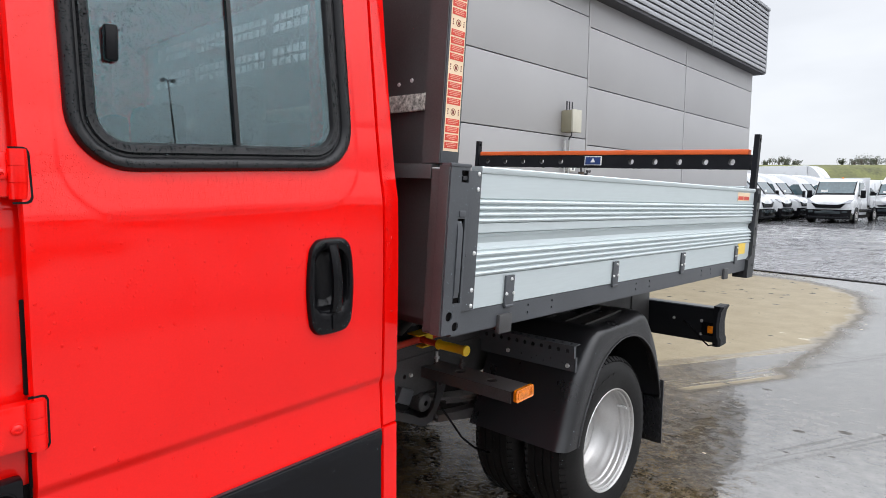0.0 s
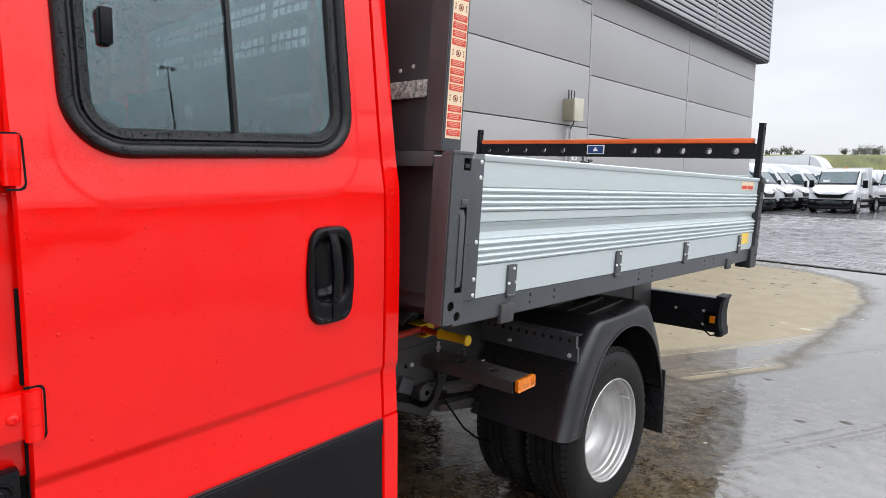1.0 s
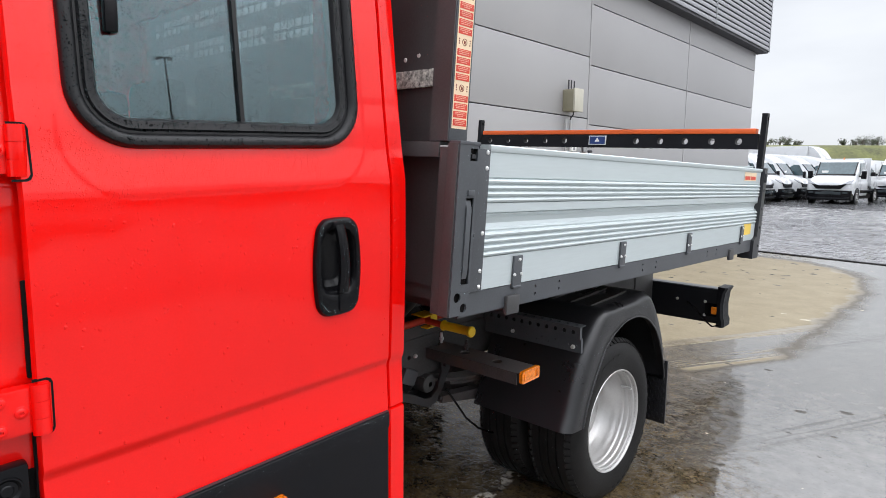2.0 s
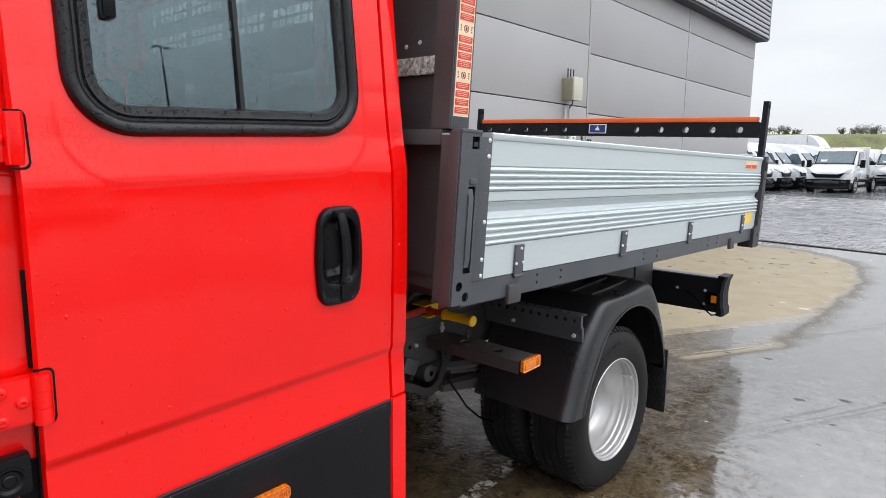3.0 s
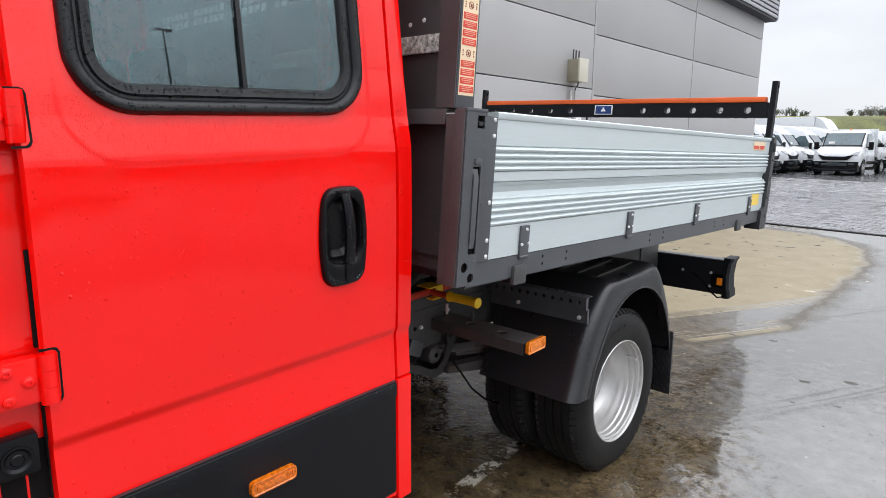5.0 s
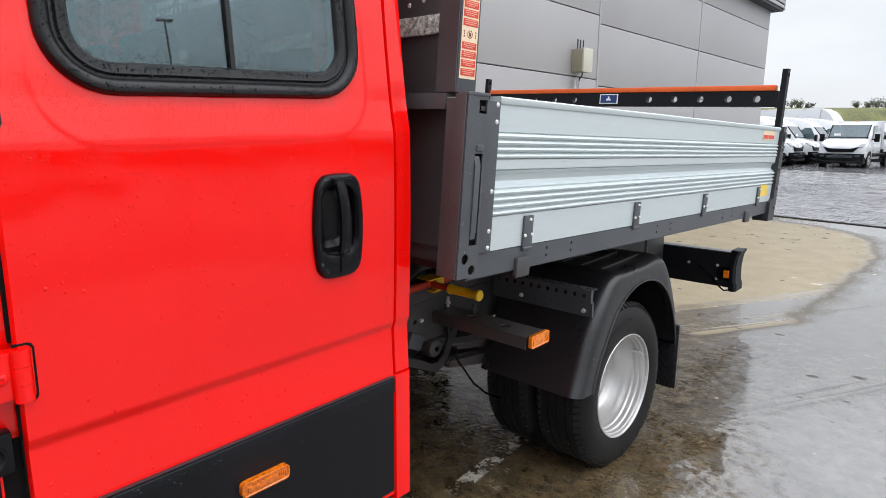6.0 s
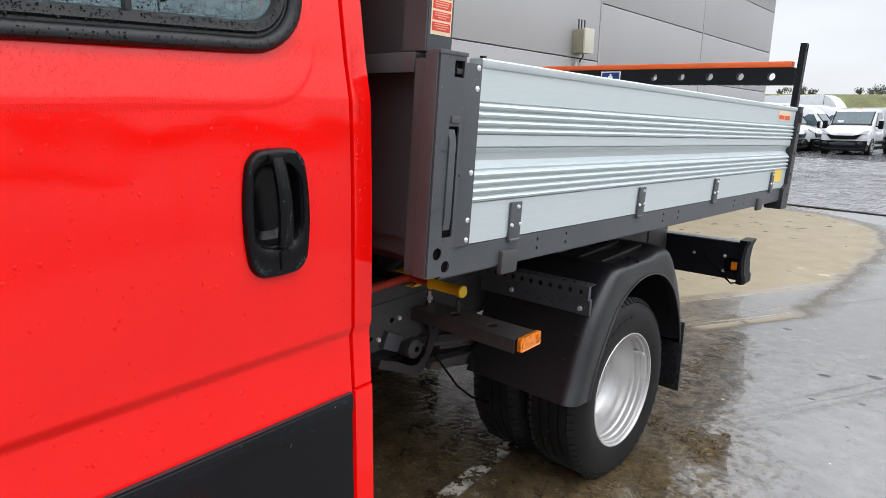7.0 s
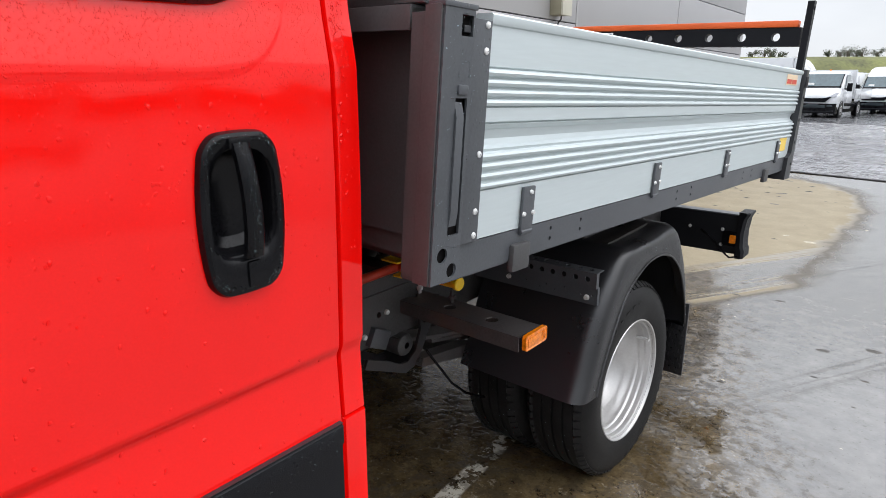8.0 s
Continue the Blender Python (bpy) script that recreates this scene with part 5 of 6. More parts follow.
# rear rack: two posts and a perforated crossbar with an orange strip
RACK = BED @ Matrix(((1, 0, 0, 0), (0, 1, 0, 0), (-0.006, 0, 1, -0.042), (0, 0, 0, 1)))   # the rack hangs a little low at one end
RZ0, RZ1 = 1.462, 1.572
rack = part("ladder_rack", one(holed, -2.0, -0.045, RZ0, RZ1 - 0.028, [(x, 1.503, 0.019) for x in (-1.918, -1.749, -1.587, -1.425, -1.268, -0.752, -0.597, -0.446, -0.293, -0.146)], 0.04,
                               Matrix.Translation((0, 1.4, 0)) @ XZ), M_CLAD, bed, "black perforated rear rack bar", RACK)
part("rack_strip", one(box, -1.99, -0.06, 1.396, 1.444, RZ1 - 0.027, RZ1 + 0.002, 0.004), M_STRIP, bed, "orange rubber strip", RACK)
for x0 in (-0.05, -2.05):
    bm = bmesh.new()
    holed(bm, 1.396, 1.436, 1.32, 1.655, [(1.416, 1.625, 0.012)], 0.005, Matrix.Translation((x0 + 0.034, 0, 0)) @ YZ)
    box(bm, x0 + 0.012, x0 + 0.034, 1.396, 1.4, 1.32, 1.655)
    box(bm, x0 + 0.012, x0 + 0.034, 1.432, 1.436, 1.32, 1.655)
    part("rack_post", bm, M_CLAD, bed, m=RACK)
    if x0 < -1:
        part("post_socket", one(box, x0 - 0.02, x0 + 0.055, 1.375, 1.455, 1.1, 1.36, 0.004), M_STEEL, bed, m=RACK)
part("rack_badge", one(box, -1.08, -0.955, 1.3955, 1.3995, 1.478, 1.536, 0.001), M_LABWHITE, bed, "blue and white badge", RACK)
part("badge_field", one(box, -1.073, -0.962, 1.3945, 1.3953, 1.483, 1.531), M_LABBLUE, bed, m=RACK, smooth=False)
bm = bmesh.new()
prism(bm, [(-1.034, 1.497), (-1.001, 1.497), (-1.004, 1.508), (-1.011, 1.512), (-1.013, 1.522), (-1.022, 1.522), (-1.024, 1.512), (-1.031, 1.508)], "y", 1.3935, 1.3944)
part("badge_mark", bm, M_LABWHITE, bed, m=RACK, smooth=False)
part("tail_reflector", one(box, -1.955, -1.9, 1.38, 1.395, 1.335, 1.365, 0.003), M_REDLENS, bed, "red reflector", RACK)

# headboard
part("headboard_panel", one(box, -2.0, -0.045, -1.07, -1.06, 0.94, 1.29), M_STEELB, bed, "dark steel headboard", BED, smooth=False)
bm = bmesh.new()
box(bm, -2.02, -0.04, -1.13, -1.125, 1.275, 1.312, 0.001)
box(bm, -2.02, -0.04, -1.125, -1.05, 1.307, 1.312)
part("headboard_flange", bm, M_STEELB, bed, m=BED)
slots = [(-0.34 - 0.042 * i - 0.034, -0.34 - 0.042 * i, z, z + 0.026) for z in (1.645, 1.68, 1.76, 1.795, 1.875, 1.91) for i in range(36) if i % 7 < 6]
part("upper_panel", one(holed, -1.97, -0.085, 1.313, 2.2, slots, 0.005, Matrix.Translation((0, -1.085, 0)) @ XZ), M_STEELB, bed, "dark steel headboard with slots", BED, smooth=False)
for x0, s in ((-0.085, 1), (-2.04, -1)):
    bm = bmesh.new()
    box(bm, x0, x0 + 0.065, -1.118, -1.05, 1.313, 2.22, 0.003)
    part("headboard_column", bm, M_STEEL if s > 0 else M_STEELB, bed, m=BED)
# thin sheet tones the column's front for the red cab mirrored there
part("column_front", one(box, -0.083, -0.022, -1.1215, -1.1185, 1.315, 2.22), M_STEELB, bed, m=BED, smooth=False)
part("galvanised_strip", one(box, -1.9, -0.1, -1.095, -1.0855, 1.452, 1.497, 0.002), M_GALV, bed, "wet galvanised strip", BED)
for x, z in ((-0.175, 1.535), (-0.225, 1.528), (-0.3, 1.528)):
    part("panel_bolt", one(bolt, x, -1.085, z, 0.006, 0.003, (0, -1, 0)), M_BOLT, bed, m=BED)

# warning labels up the column: red fields with pale bars for text
LX = -0.0195
lab_rnd = random.Random(8)
part("warning_label", one(box, LX - 0.0005, LX + 0.0004, -1.112, -1.057, 1.345, 2.1, 0.0002), M_LABEL, bed, "cream label column with red warning fields", BED, smooth=False)
z = 1.352
n = 0
while z < 2.06:
    if n % 5 == 4:
        bm = bmesh.new()
        zc = z + 0.013
        lathe(bm, [(0.0088, 0.0), (0.0088, 0.0006), (0.0072, 0.0006), (0.0072, 0.0)], 24, Matrix.Translation((LX + 0.0004, -1.0845, zc)))
        box(bm, LX + 0.0004, LX + 0.001, -0.0008, 0.0008, -0.0075, 0.0075, m=Matrix.Translation((0, -1.0845, zc)) @ pose(0, 0, 0, 40))
        prism(bm, [(-1.0885, zc - 0.004), (-1.082, zc - 0.0045), (-1.0805, zc + 0.001), (-1.084, zc + 0.0045), (-1.0865, zc + 0.002)], "x", LX + 0.0004, LX + 0.0009)
        for dy in (-0.0205, 0.0185):
            for k, w in ((0, 0.0035), (1, 0.0025), (2, 0.0035)):
                box(bm, LX + 0.0004, LX + 0.001, -1.0835 + dy - w / 2, -1.0835 + dy + w / 2, z + 0.006 + k * 0.0055, z + 0.0095 + k * 0.0055)
        part("label_symbol", bm, M_LABDARK, bed, m=BED, smooth=False)
        z += 0.031
    else:
        part("label_field", one(box, LX + 0.0004, LX + 0.001, -1.109, -1.06, z, z + 0.0155), M_LABRED, bed, m=BED, smooth=False)
        bm = bmesh.new()
        for k, w in ((0, (0.03, 0.022, 0.034)[n % 3]), (1, 0.039), (2, 0.037)):
            y, end = -1.0845 - w / 2, -1.0845 + w / 2
            while y < end - 0.002:
                step = lab_rnd.uniform(0.003, 0.007)
                box(bm, LX + 0.001, LX + 0.0013, y, min(end, y + step), z + 0.0034 + k * 0.0041, z + 0.0053 + k * 0.0041)
                y += step + 0.0011
        part("label_bar", bm, M_LABPINK, bed, m=BED, smooth=False)
        z += 0.0195
    n += 1

# ---------------------------------------------------------------- far yard
def slanted(bm, c0, k0, c1, k1, z0, z1):
    """A slab between two slanting lines y = c + k x."""
    return prism(bm, [(-70, c0 - 70 * k0), (50, c0 + 50 * k0), (50, c1 + 50 * k1), (-70, c1 - 70 * k1)], "z", z0, z1)


def brick_mat():
    m = pmat("paving_bricks", (0.13, 0.127, 0.13), 0.24, 0, 0.7, 2.2, 0.25, 22, rvar=0.22)
    nt, N, L, b = nodes_of(m)
    tc = N.new("ShaderNodeTexCoord")
    mp = N.new("ShaderNodeMapping")
    mp.inputs["Rotation"].default_value = (0, 0, radians(34))
    br = N.new("ShaderNodeTexBrick")
    for k, v in (("Scale", 1.0), ("Brick Width", 0.42), ("Row Height", 0.21), ("Mortar Size", 0.022), ("Mortar Smooth", 0.3)):
        br.inputs[k].default_value = v
    br.inputs["Color1"].default_value, br.inputs["Color2"].default_value, br.inputs["Mortar"].default_value = (0.24, 0.235, 0.23, 1), (0.1, 0.1, 0.105, 1), (0.012, 0.012, 0.012, 1)
    L.new(tc.outputs["Object"], mp.inputs[0])
    L.new(mp.outputs[0], br.inputs["Vector"])
    old = b.inputs["Base Color"].links[0].from_socket
    mx = N.new("ShaderNodeMixRGB")
    mx.inputs[0].default_value = 0.4
    L.new(old, mx.inputs[1])
    L.new(br.outputs["Color"], mx.inputs[2])
    L.new(mx.outputs[0], b.inputs["Base Color"])
    bp = N.new("ShaderNodeBump")
    bp.inputs["Strength"].default_value, bp.inputs["Distance"].default_value, bp.invert = 0.4, 0.012, True
    L.new(br.outputs["Fac"], bp.inputs["Height"])
    L.new(bp.outputs[0], b.inputs["Normal"])
    return m


pav = part("pavement", one(slanted, 9.0, -0.2, 25.9, -0.3, -0.05, 0.012), brick_mat(), smooth=False)
tagged(pav, "wet grey block paving across the yard", "paving", kind="structure")
kb = part("kerb", one(slanted, 8.93, -0.2, 8.995, -0.2, -0.05, 0.009), M_GAP, smooth=False)
tagged(kb, "dark joint along the paving edge", "joint", kind="structure")
dr = part("drain_channel", one(slanted, 25.9, -0.3, 26.05, -0.3, -0.05, 0.018), M_GAP, smooth=False)
tagged(dr, "dark drain channel between paving and asphalt", "drain", kind="structure")
M_ASPH = pmat("wet_asphalt", (0.085, 0.085, 0.09), 0.16, 0, 0.25, 2, 0.15, 50)
asp = part("road", one(slanted, 26.05, -0.3, 56, -0.1, -0.05, 0.014), M_ASPH, smooth=False)
tagged(asp, "dark wet asphalt parking area", "asphalt", kind="structure")


def loft(bm, rows):
    rs = [[bm.verts.new(p) for p in r] for r in rows]
    n = len(rs[0])
    for p, q in zip(rs, rs[1:]):
        for i in range(n):
            bm.faces.new((p[i], p[(i + 1) % n], q[(i + 1) % n], q[i]))
    bm.faces.new(rs[0])
    bm.faces.new(rs[-1])
    return bm


def van_section(y, w, wt, zb, zt, z0=0.4):
    """One cross-section of a van: sill, flank, belt, shoulder and roof, both sides."""
    half = [(w * 0.97, z0), (w, z0 + 0.12), (w, zb - 0.1), (w * 0.985, zb), (wt, zt - 0.1), (wt - 0.05, zt - 0.025), (wt - 0.2, zt)]
    return [(x, y, z) for x, z in half] + [(-x, y, z) for x, z in reversed(half)]


def van(style="panel"):
    """A white van, its nose towards -y, standing at the origin: panel van, box van or dropside."""
    v = thing("delivery_van", (0, 0, 0), "white delivery van parked on the wet yard", "van")
    rows = [(0.0, 0.8, 0.74, 0.8, 0.9), (0.03, 0.9, 0.84, 0.88, 1.0), (0.12, 0.97, 0.9, 1.0, 1.14), (0.4, 1.0, 0.93, 1.12, 1.27), (0.86, 1.0, 0.93, 1.22, 1.4), (1.02, 1.0, 0.9, 1.24, 1.63), (1.36, 1.0, 0.86, 1.22, 2.08)]
    if style == "panel":
        rows += [(1.6, 1.0, 0.88, 1.26, 2.28), (1.95, 1.0, 0.88, 1.3, 2.46), (2.4, 1.0, 0.88, 1.4, 2.58), (3.2, 1.0, 0.88, 1.4, 2.63), (5.6, 1.0, 0.88, 1.4, 2.62), (5.7, 0.98, 0.84, 1.4, 2.54)]
    else:
        rows += [(1.6, 1.0, 0.86, 1.22, 2.16), (2.55, 1.0, 0.86, 1.22, 2.17), (2.65, 0.98, 0.82, 1.22, 2.08)]
    part("body", one(loft, [van_section(*r) for r in rows]), M_WHITE, v)
    bm = bmesh.new()
    prism(bm, [(0.885, 1.445), (1.33, 2.02), (1.32, 2.035), (0.865, 1.46)], "x", -0.81, 0.81)
    part("windscreen", bm, M_WSCREEN, v, "grey windscreen reflecting the sky")
    bm = bmesh.new()
    prism(bm, [(0.77, 1.375), (0.89, 1.46), (0.9, 1.435), (0.8, 1.355)], "x", -0.86, 0.86)
    part("cowl", bm, M_BLACK, v, "black plastic cowl")
    part("paper_sheet", one(box, -0.6, -0.32, 0.91, 0.93, 1.5, 1.62, m=None), M_LABWHITE, v)
    for s in (-1, 1):
        bm = bmesh.new()
        lo, hi = s * 1.0, s * 0.9
        loft(bm, [[(lo - 0.01 * s, 1.1, 1.38), (hi - 0.01 * s, 1.45, 1.98), (hi - 0.01 * s, 2.1, 2.0), (lo - 0.01 * s, 2.1, 1.36)],
                  [(lo + 0.006 * s, 1.1, 1.38), (hi + 0.006 * s, 1.45, 1.98), (hi + 0.006 * s, 2.1, 2.0), (lo + 0.006 * s, 2.1, 1.36)]])
        part("side_window", bm, M_WSCREEN, v)
        part("side_trim", one(box, min(s * 0.99, s * 1.02), max(s * 0.99, s * 1.02), 1.25, 3.5, 0.52, 0.68, 0.008), M_BLACK, v, "black side moulding")
        bm = bmesh.new()
        loft(bm, [[(s * 0.84, 0.845, 1.44), (s * 0.84, 1.31, 2.03), (s * 0.8, 1.31, 2.03), (s * 0.8, 0.845, 1.44)], [(s * 0.84, 0.83, 1.455), (s * 0.84, 1.295, 2.045), (s * 0.8, 1.295, 2.045), (s * 0.8, 0.83, 1.455)]])
        part("windscreen_edge", bm, M_BLACK, v)
        mir = part("mirror", one(box, min(s * 1.06, s * 1.27), max(s * 1.06, s * 1.27), 1.0, 1.12, 1.22, 1.6, 0.03), M_BLACK, v, "black wing mirror")
        part("mirror_arm", one(box, min(s * 0.96, s * 1.1), max(s * 0.96, s * 1.1), 1.04, 1.09, 1.3, 1.36, 0.01), M_BLACK, mir)
        bm = bmesh.new()
        loft(bm, [[(s * 0.55, 0.0, 0.93), (s * 0.9, 0.06, 0.97), (s * 0.95, 0.3, 1.14), (s * 0.84, 0.14, 1.1)], [(s * 0.55, -0.03, 0.94), (s * 0.93, 0.02, 0.98), (s * 0.98, 0.28, 1.16), (s * 0.84, 0.1, 1.13)]])
        part("headlamp", bm, M_HEAD, v, "clear headlamp")
        part("fog_lamp", one(box, min(s * 0.62, s * 0.84), max(s * 0.62, s * 0.84), -0.13, -0.04, 0.5, 0.6, 0.02), M_VDARK, v)
        for y in (0.78, 4.0):
            w = part("wheel", one(cyl, (s * 0.8, y, 0.345), (s * 1.015, y, 0.345), 0.345, 28), M_TYRE, v)
            part("rim", one(lathe, [(0.21, 0.0), (0.2, 0.014), (0.14, -0.01), (0.05, 0.012), (0.001, 0.014)], 24, Matrix.Translation((s * 1.013, y, 0.345)) @ Matrix.Diagonal((s, 1, 1, 1))), M_RIM, w)
            part("wheel_arch", one(lathe, [(0.36, -0.02), (0.36, 0.004), (0.42, 0.004), (0.42, -0.02)], 28, Matrix.Translation((s * 1.0, y, 0.36)) @ Matrix.Diagonal((s, 1, 1, 1))), M_BLACK, w)
    bm = bmesh.new()
    loft(bm, [[(-0.98, 0.3, z), (-0.96, 0.02, z), (-0.75, -0.09, z), (0.75, -0.09, z), (0.96, 0.02, z), (0.98, 0.3, z)] for z in (0.2, 0.45, 0.66)])
    bumper = part("bumper", bm, M_BLACK, v, "black plastic bumper")
    part("lower_grille", one(box, -0.55, 0.55, -0.1, -0.085, 0.46, 0.58, 0.01), M_VDARK, bumper)
    bm = bmesh.new()
    prism(bm, [(-0.9, 0.3), (-0.6, 0.25), (0.6, 0.25), (0.9, 0.3), (0.86, 0.36), (0.56, 0.32), (-0.56, 0.32), (-0.86, 0.36)], "y", -0.1, -0.02)
    part("bumper_lip", bm, M_CLAD, bumper, smooth=False)
    bm = bmesh.new()
    loft(bm, [[(-0.76, y + 0.03, 0.98), (-0.52, y, 0.73), (0.52, y, 0.73), (0.76, y + 0.03, 0.98), (0.4, y, 0.9), (-0.4, y, 0.9)] for y in (-0.06, 0.03)])
    part("grille", bm, M_BLACK, v, "black grille")
    part("number_plate", one(box, -0.26, 0.26, -0.11, -0.088, 0.52, 0.62, 0.004), M_VDARK, v)
    part("underbody", one(box, -0.9, 0.9, 0.3, 5.0, 0.24, 0.45), M_GAP, v, smooth=False)
    if style == "box":
        part("cargo_box", one(box, -1.1, 1.1, 2.5, 6.9, 0.85, 3.36, 0.03), M_WHITE, v, "white cargo box")
        bm = bmesh.new()
        prism(bm, [(2.48, 2.15), (1.5, 2.14), (1.62, 2.45), (1.95, 2.95), (2.2, 3.2), (2.48, 3.32)], "x", -1.0, 1.0)
        part("wind_deflector", bm, M_WHITE, v, "white roof deflector")
    if style == "dropside":
        part("flatbed", one(box, -1.05, 1.05, 2.9, 6.2, 0.85, 1.35, 0.02), M_WHITE, v, "white drop sides")
        part("headboard", one(box, -1.0, 1.0, 2.75, 2.85, 0.9, 2.25, 0.02), M_WHITE, v)
        part("beacon", one(cyl, (0.05, 1.9, 2.17), (0.05, 1.9, 2.27), 0.03, 12), M_ORANGE, v, "orange beacon")
    if style == "panel":
        part("sliding_door_rail", one(box, -1.012, -0.99, 2.9, 5.3, 1.28, 1.32), M_GAP, v, smooth=False)
    return v


M_VDARK = pmat("dark_vehicle_glass", (0.035, 0.045, 0.05), 0.08, 0, 0.1, 2, 0.0, 10, spec=0.5)
M_WSCREEN = pmat("windscreen_glass_outside", (0.035, 0.066, 0.078), 0.06, 0, 0.4, 1.2, 0.0, 10, coat=0.7, spec=0.4)
M_HEAD = pmat("headlamp_glass", (0.24, 0.25, 0.27), 0.12, 0, 0.2, 12, coat=0.6)
pickup = van("dropside")
pickup.matrix_basis = pose(-5.5, 32.3, 0.014, 0, 0, -5)
tagged(pickup, "white dropside van with an orange roof beacon", "van")
base_van = van()
base_van.matrix_basis = pose(-7.35, 36.2, 0.014, 0, 0, 86)
for x, y, a in ((-7.55, 33.3, 86), (-7.7, 30.4, 86), (-6.7, 39.1, 86), (-6.1, 42.0, 86), (-4.0, 40.2, -8), (-2.0, 42.5, -8), (0.2, 43.5, -8)):
    copy_thing(base_van, pose(x, y, 0.014, 0, 0, a))
lux = van("box")
lux.matrix_basis = pose(-6.6, 45.4, 0.014, 0, 0, 84)
tagged(lux, "white box van behind the parked vans", "van")
copy_thing(lux, pose(-3.4, 46.0, 0.0, 0, 0, -8))

for i in range(8):                          # a further row behind
    copy_thing(base_van, pose(-15.5 + 2.5 * i, 53.5 - 0.3 * i, 0.0, 0, 0, -8))

# grassy bank
bm = bmesh.new()
gx = [-90 + 5 * i for i in range(37)]
gy = [54, 55, 56, 57, 58, 60, 62, 64, 70, 90, 140]


def slant(x):
    return 0.9 * max(-35, min(45, x + 10))


def bank(x, y):
    t = smooth_step(54, 64, y - slant(x))
    return -0.02 + t * (4.15 + 0.15 * math.sin(x * 0.09 + 1.2) + 0.08 * noise.noise((x * 0.3, y * 0.3, 0)))


def bank_sheet(bm):
    """The bank runs slantwise across the far end of the yard."""
    vs = [[bm.verts.new((x, y + slant(x), bank(x, y + slant(x)))) for x in gx] for y in gy]
    for a, b in zip(vs, vs[1:]):
        for i in range(len(gx) - 1):
            bm.faces.new((a[i], a[i + 1], b[i + 1], b[i]))
    return bm


hill = part("grass_bank", bank_sheet(bm), M_GRASS)
tagged(hill, "low green grassy bank behind the parked vans", "hill", kind="structure")


def tree(x, y, h, seed):
    rnd = random.Random(seed)
    t = thing("tree", (x, y, bank(x, y)), "small dark bare-branched tree on the bank", "tree", "trees on the bank")
    bm = bmesh.new()
    z0 = bank(x, y) - 0.1
    cyl(bm, (x, y, z0), (x, y, z0 + h * 0.55), 0.09, 8, 0.04)
    ends = []
    for k in range(7):
        a, zz = rnd.uniform(0, 6.28), z0 + h * rnd.uniform(0.02, 0.4)
        e = Vector((x + math.cos(a) * h * 0.35, y + math.sin(a) * h * 0.3, zz + h * rnd.uniform(0.15, 0.4)))
        cyl(bm, (x, y, zz), e, 0.03, 6, 0.012)
        ends.append(e)
    part("trunk", bm, M_BARK, t)
    bm = bmesh.new()
    for e in ends:
        for k in range(50):
            c = e + Vector([rnd.gauss(0, h * 0.13) for _ in range(3)])
            s = rnd.uniform(0.03, 0.09)
            q = Euler([rnd.uniform(0, 6.28) for _ in range(3)]).to_matrix()
            vs = [bm.verts.new(c + q @ Vector(p) * s) for p in ((-1, 0, 0), (0, -0.5, 0.1), (1, 0, 0), (0, 0.5, 0.1))]
            bm.faces.new(vs)
    part("crown", bm, M_LEAF, t, smooth=False)


for k, (x, y, h) in enumerate(((-19, 61, 1.9), (-17.6, 62, 1.6), (-15.7, 61, 1.7), (-15.1, 62, 2.3), (-14.5, 61, 1.9), (-13.9, 62, 1.5), (-10.6, 61, 1.7), (-9.9, 62, 2.0), (-9.3, 61, 2.5), (-8.8, 62, 2.7), (-8.3, 61, 2.2), (-7.4, 62, 2.0), (-6.3, 61, 2.2))):
    tree(x, y + 3.5 + slant(x), h * 0.46, k)

# lamp post across the yard, seen only as a reflection in the cab's window
post = thing("street_lamp", (21.8, 7.8, 0), "tall dark yard lamp post with a twin head", "street lamp")
part("pole", one(cyl, (21.8, 7.8, 0), (21.8, 7.8, 10.25), 0.06, 12, 0.03), M_CHASSIS, post)
for k in (-1, 1):
    part("lamp_arm", one(tube, [(21.8, 7.8, 10.2), (21.8, 7.8 + k * 0.08, 10.28), (21.8, 7.8 + k * 0.16, 10.26)], 0.025, 8), M_CHASSIS, post)
    part("lamp_head", one(box, 21.68, 21.92, min(7.8 + k * 0.12, 7.8 + k * 0.3), max(7.8 + k * 0.12, 7.8 + k * 0.3), 10.17, 10.27, 0.04), M_CHASSIS, post)

# unseen stand-in across the yard, added to mirror dark and low in the red paint
hrnd = random.Random(21)
hv, hf = [], []
for k in range(7000):
    y = hrnd.uniform(-70, 60)
    top = 2.6 + 1.8 * noise.noise((y * 0.09, 3.1, 0)) + 1.3 * noise.noise((y * 0.35, 7.7, 0))
    c = Vector((46 + hrnd.gauss(0, 0.7) + 0.1 * y, y, max(0.2, top) * hrnd.random() ** 0.7))
    q, n0 = Euler([hrnd.uniform(0, 6.28) for _ in range(3)]).to_matrix(), len(hv)
    hv += [tuple(c + q @ Vector(p) * hrnd.uniform(0.25, 0.5)) for p in ((-1, 0, 0), (0, -0.6, 0.15), (1, 0, 0), (0, 0.6, 0.15))]
    hf.append((n0, n0 + 1, n0 + 2, n0 + 3))
hedge = bpy.data.meshes.new("hedge")
hedge.from_pydata(hv, [], hf)
hedge.materials.append(M_LEAF)
tagged(new("hedge", hedge), "unseen dark leafy band added to be mirrored in the red door", "hedge", kind="stuff")

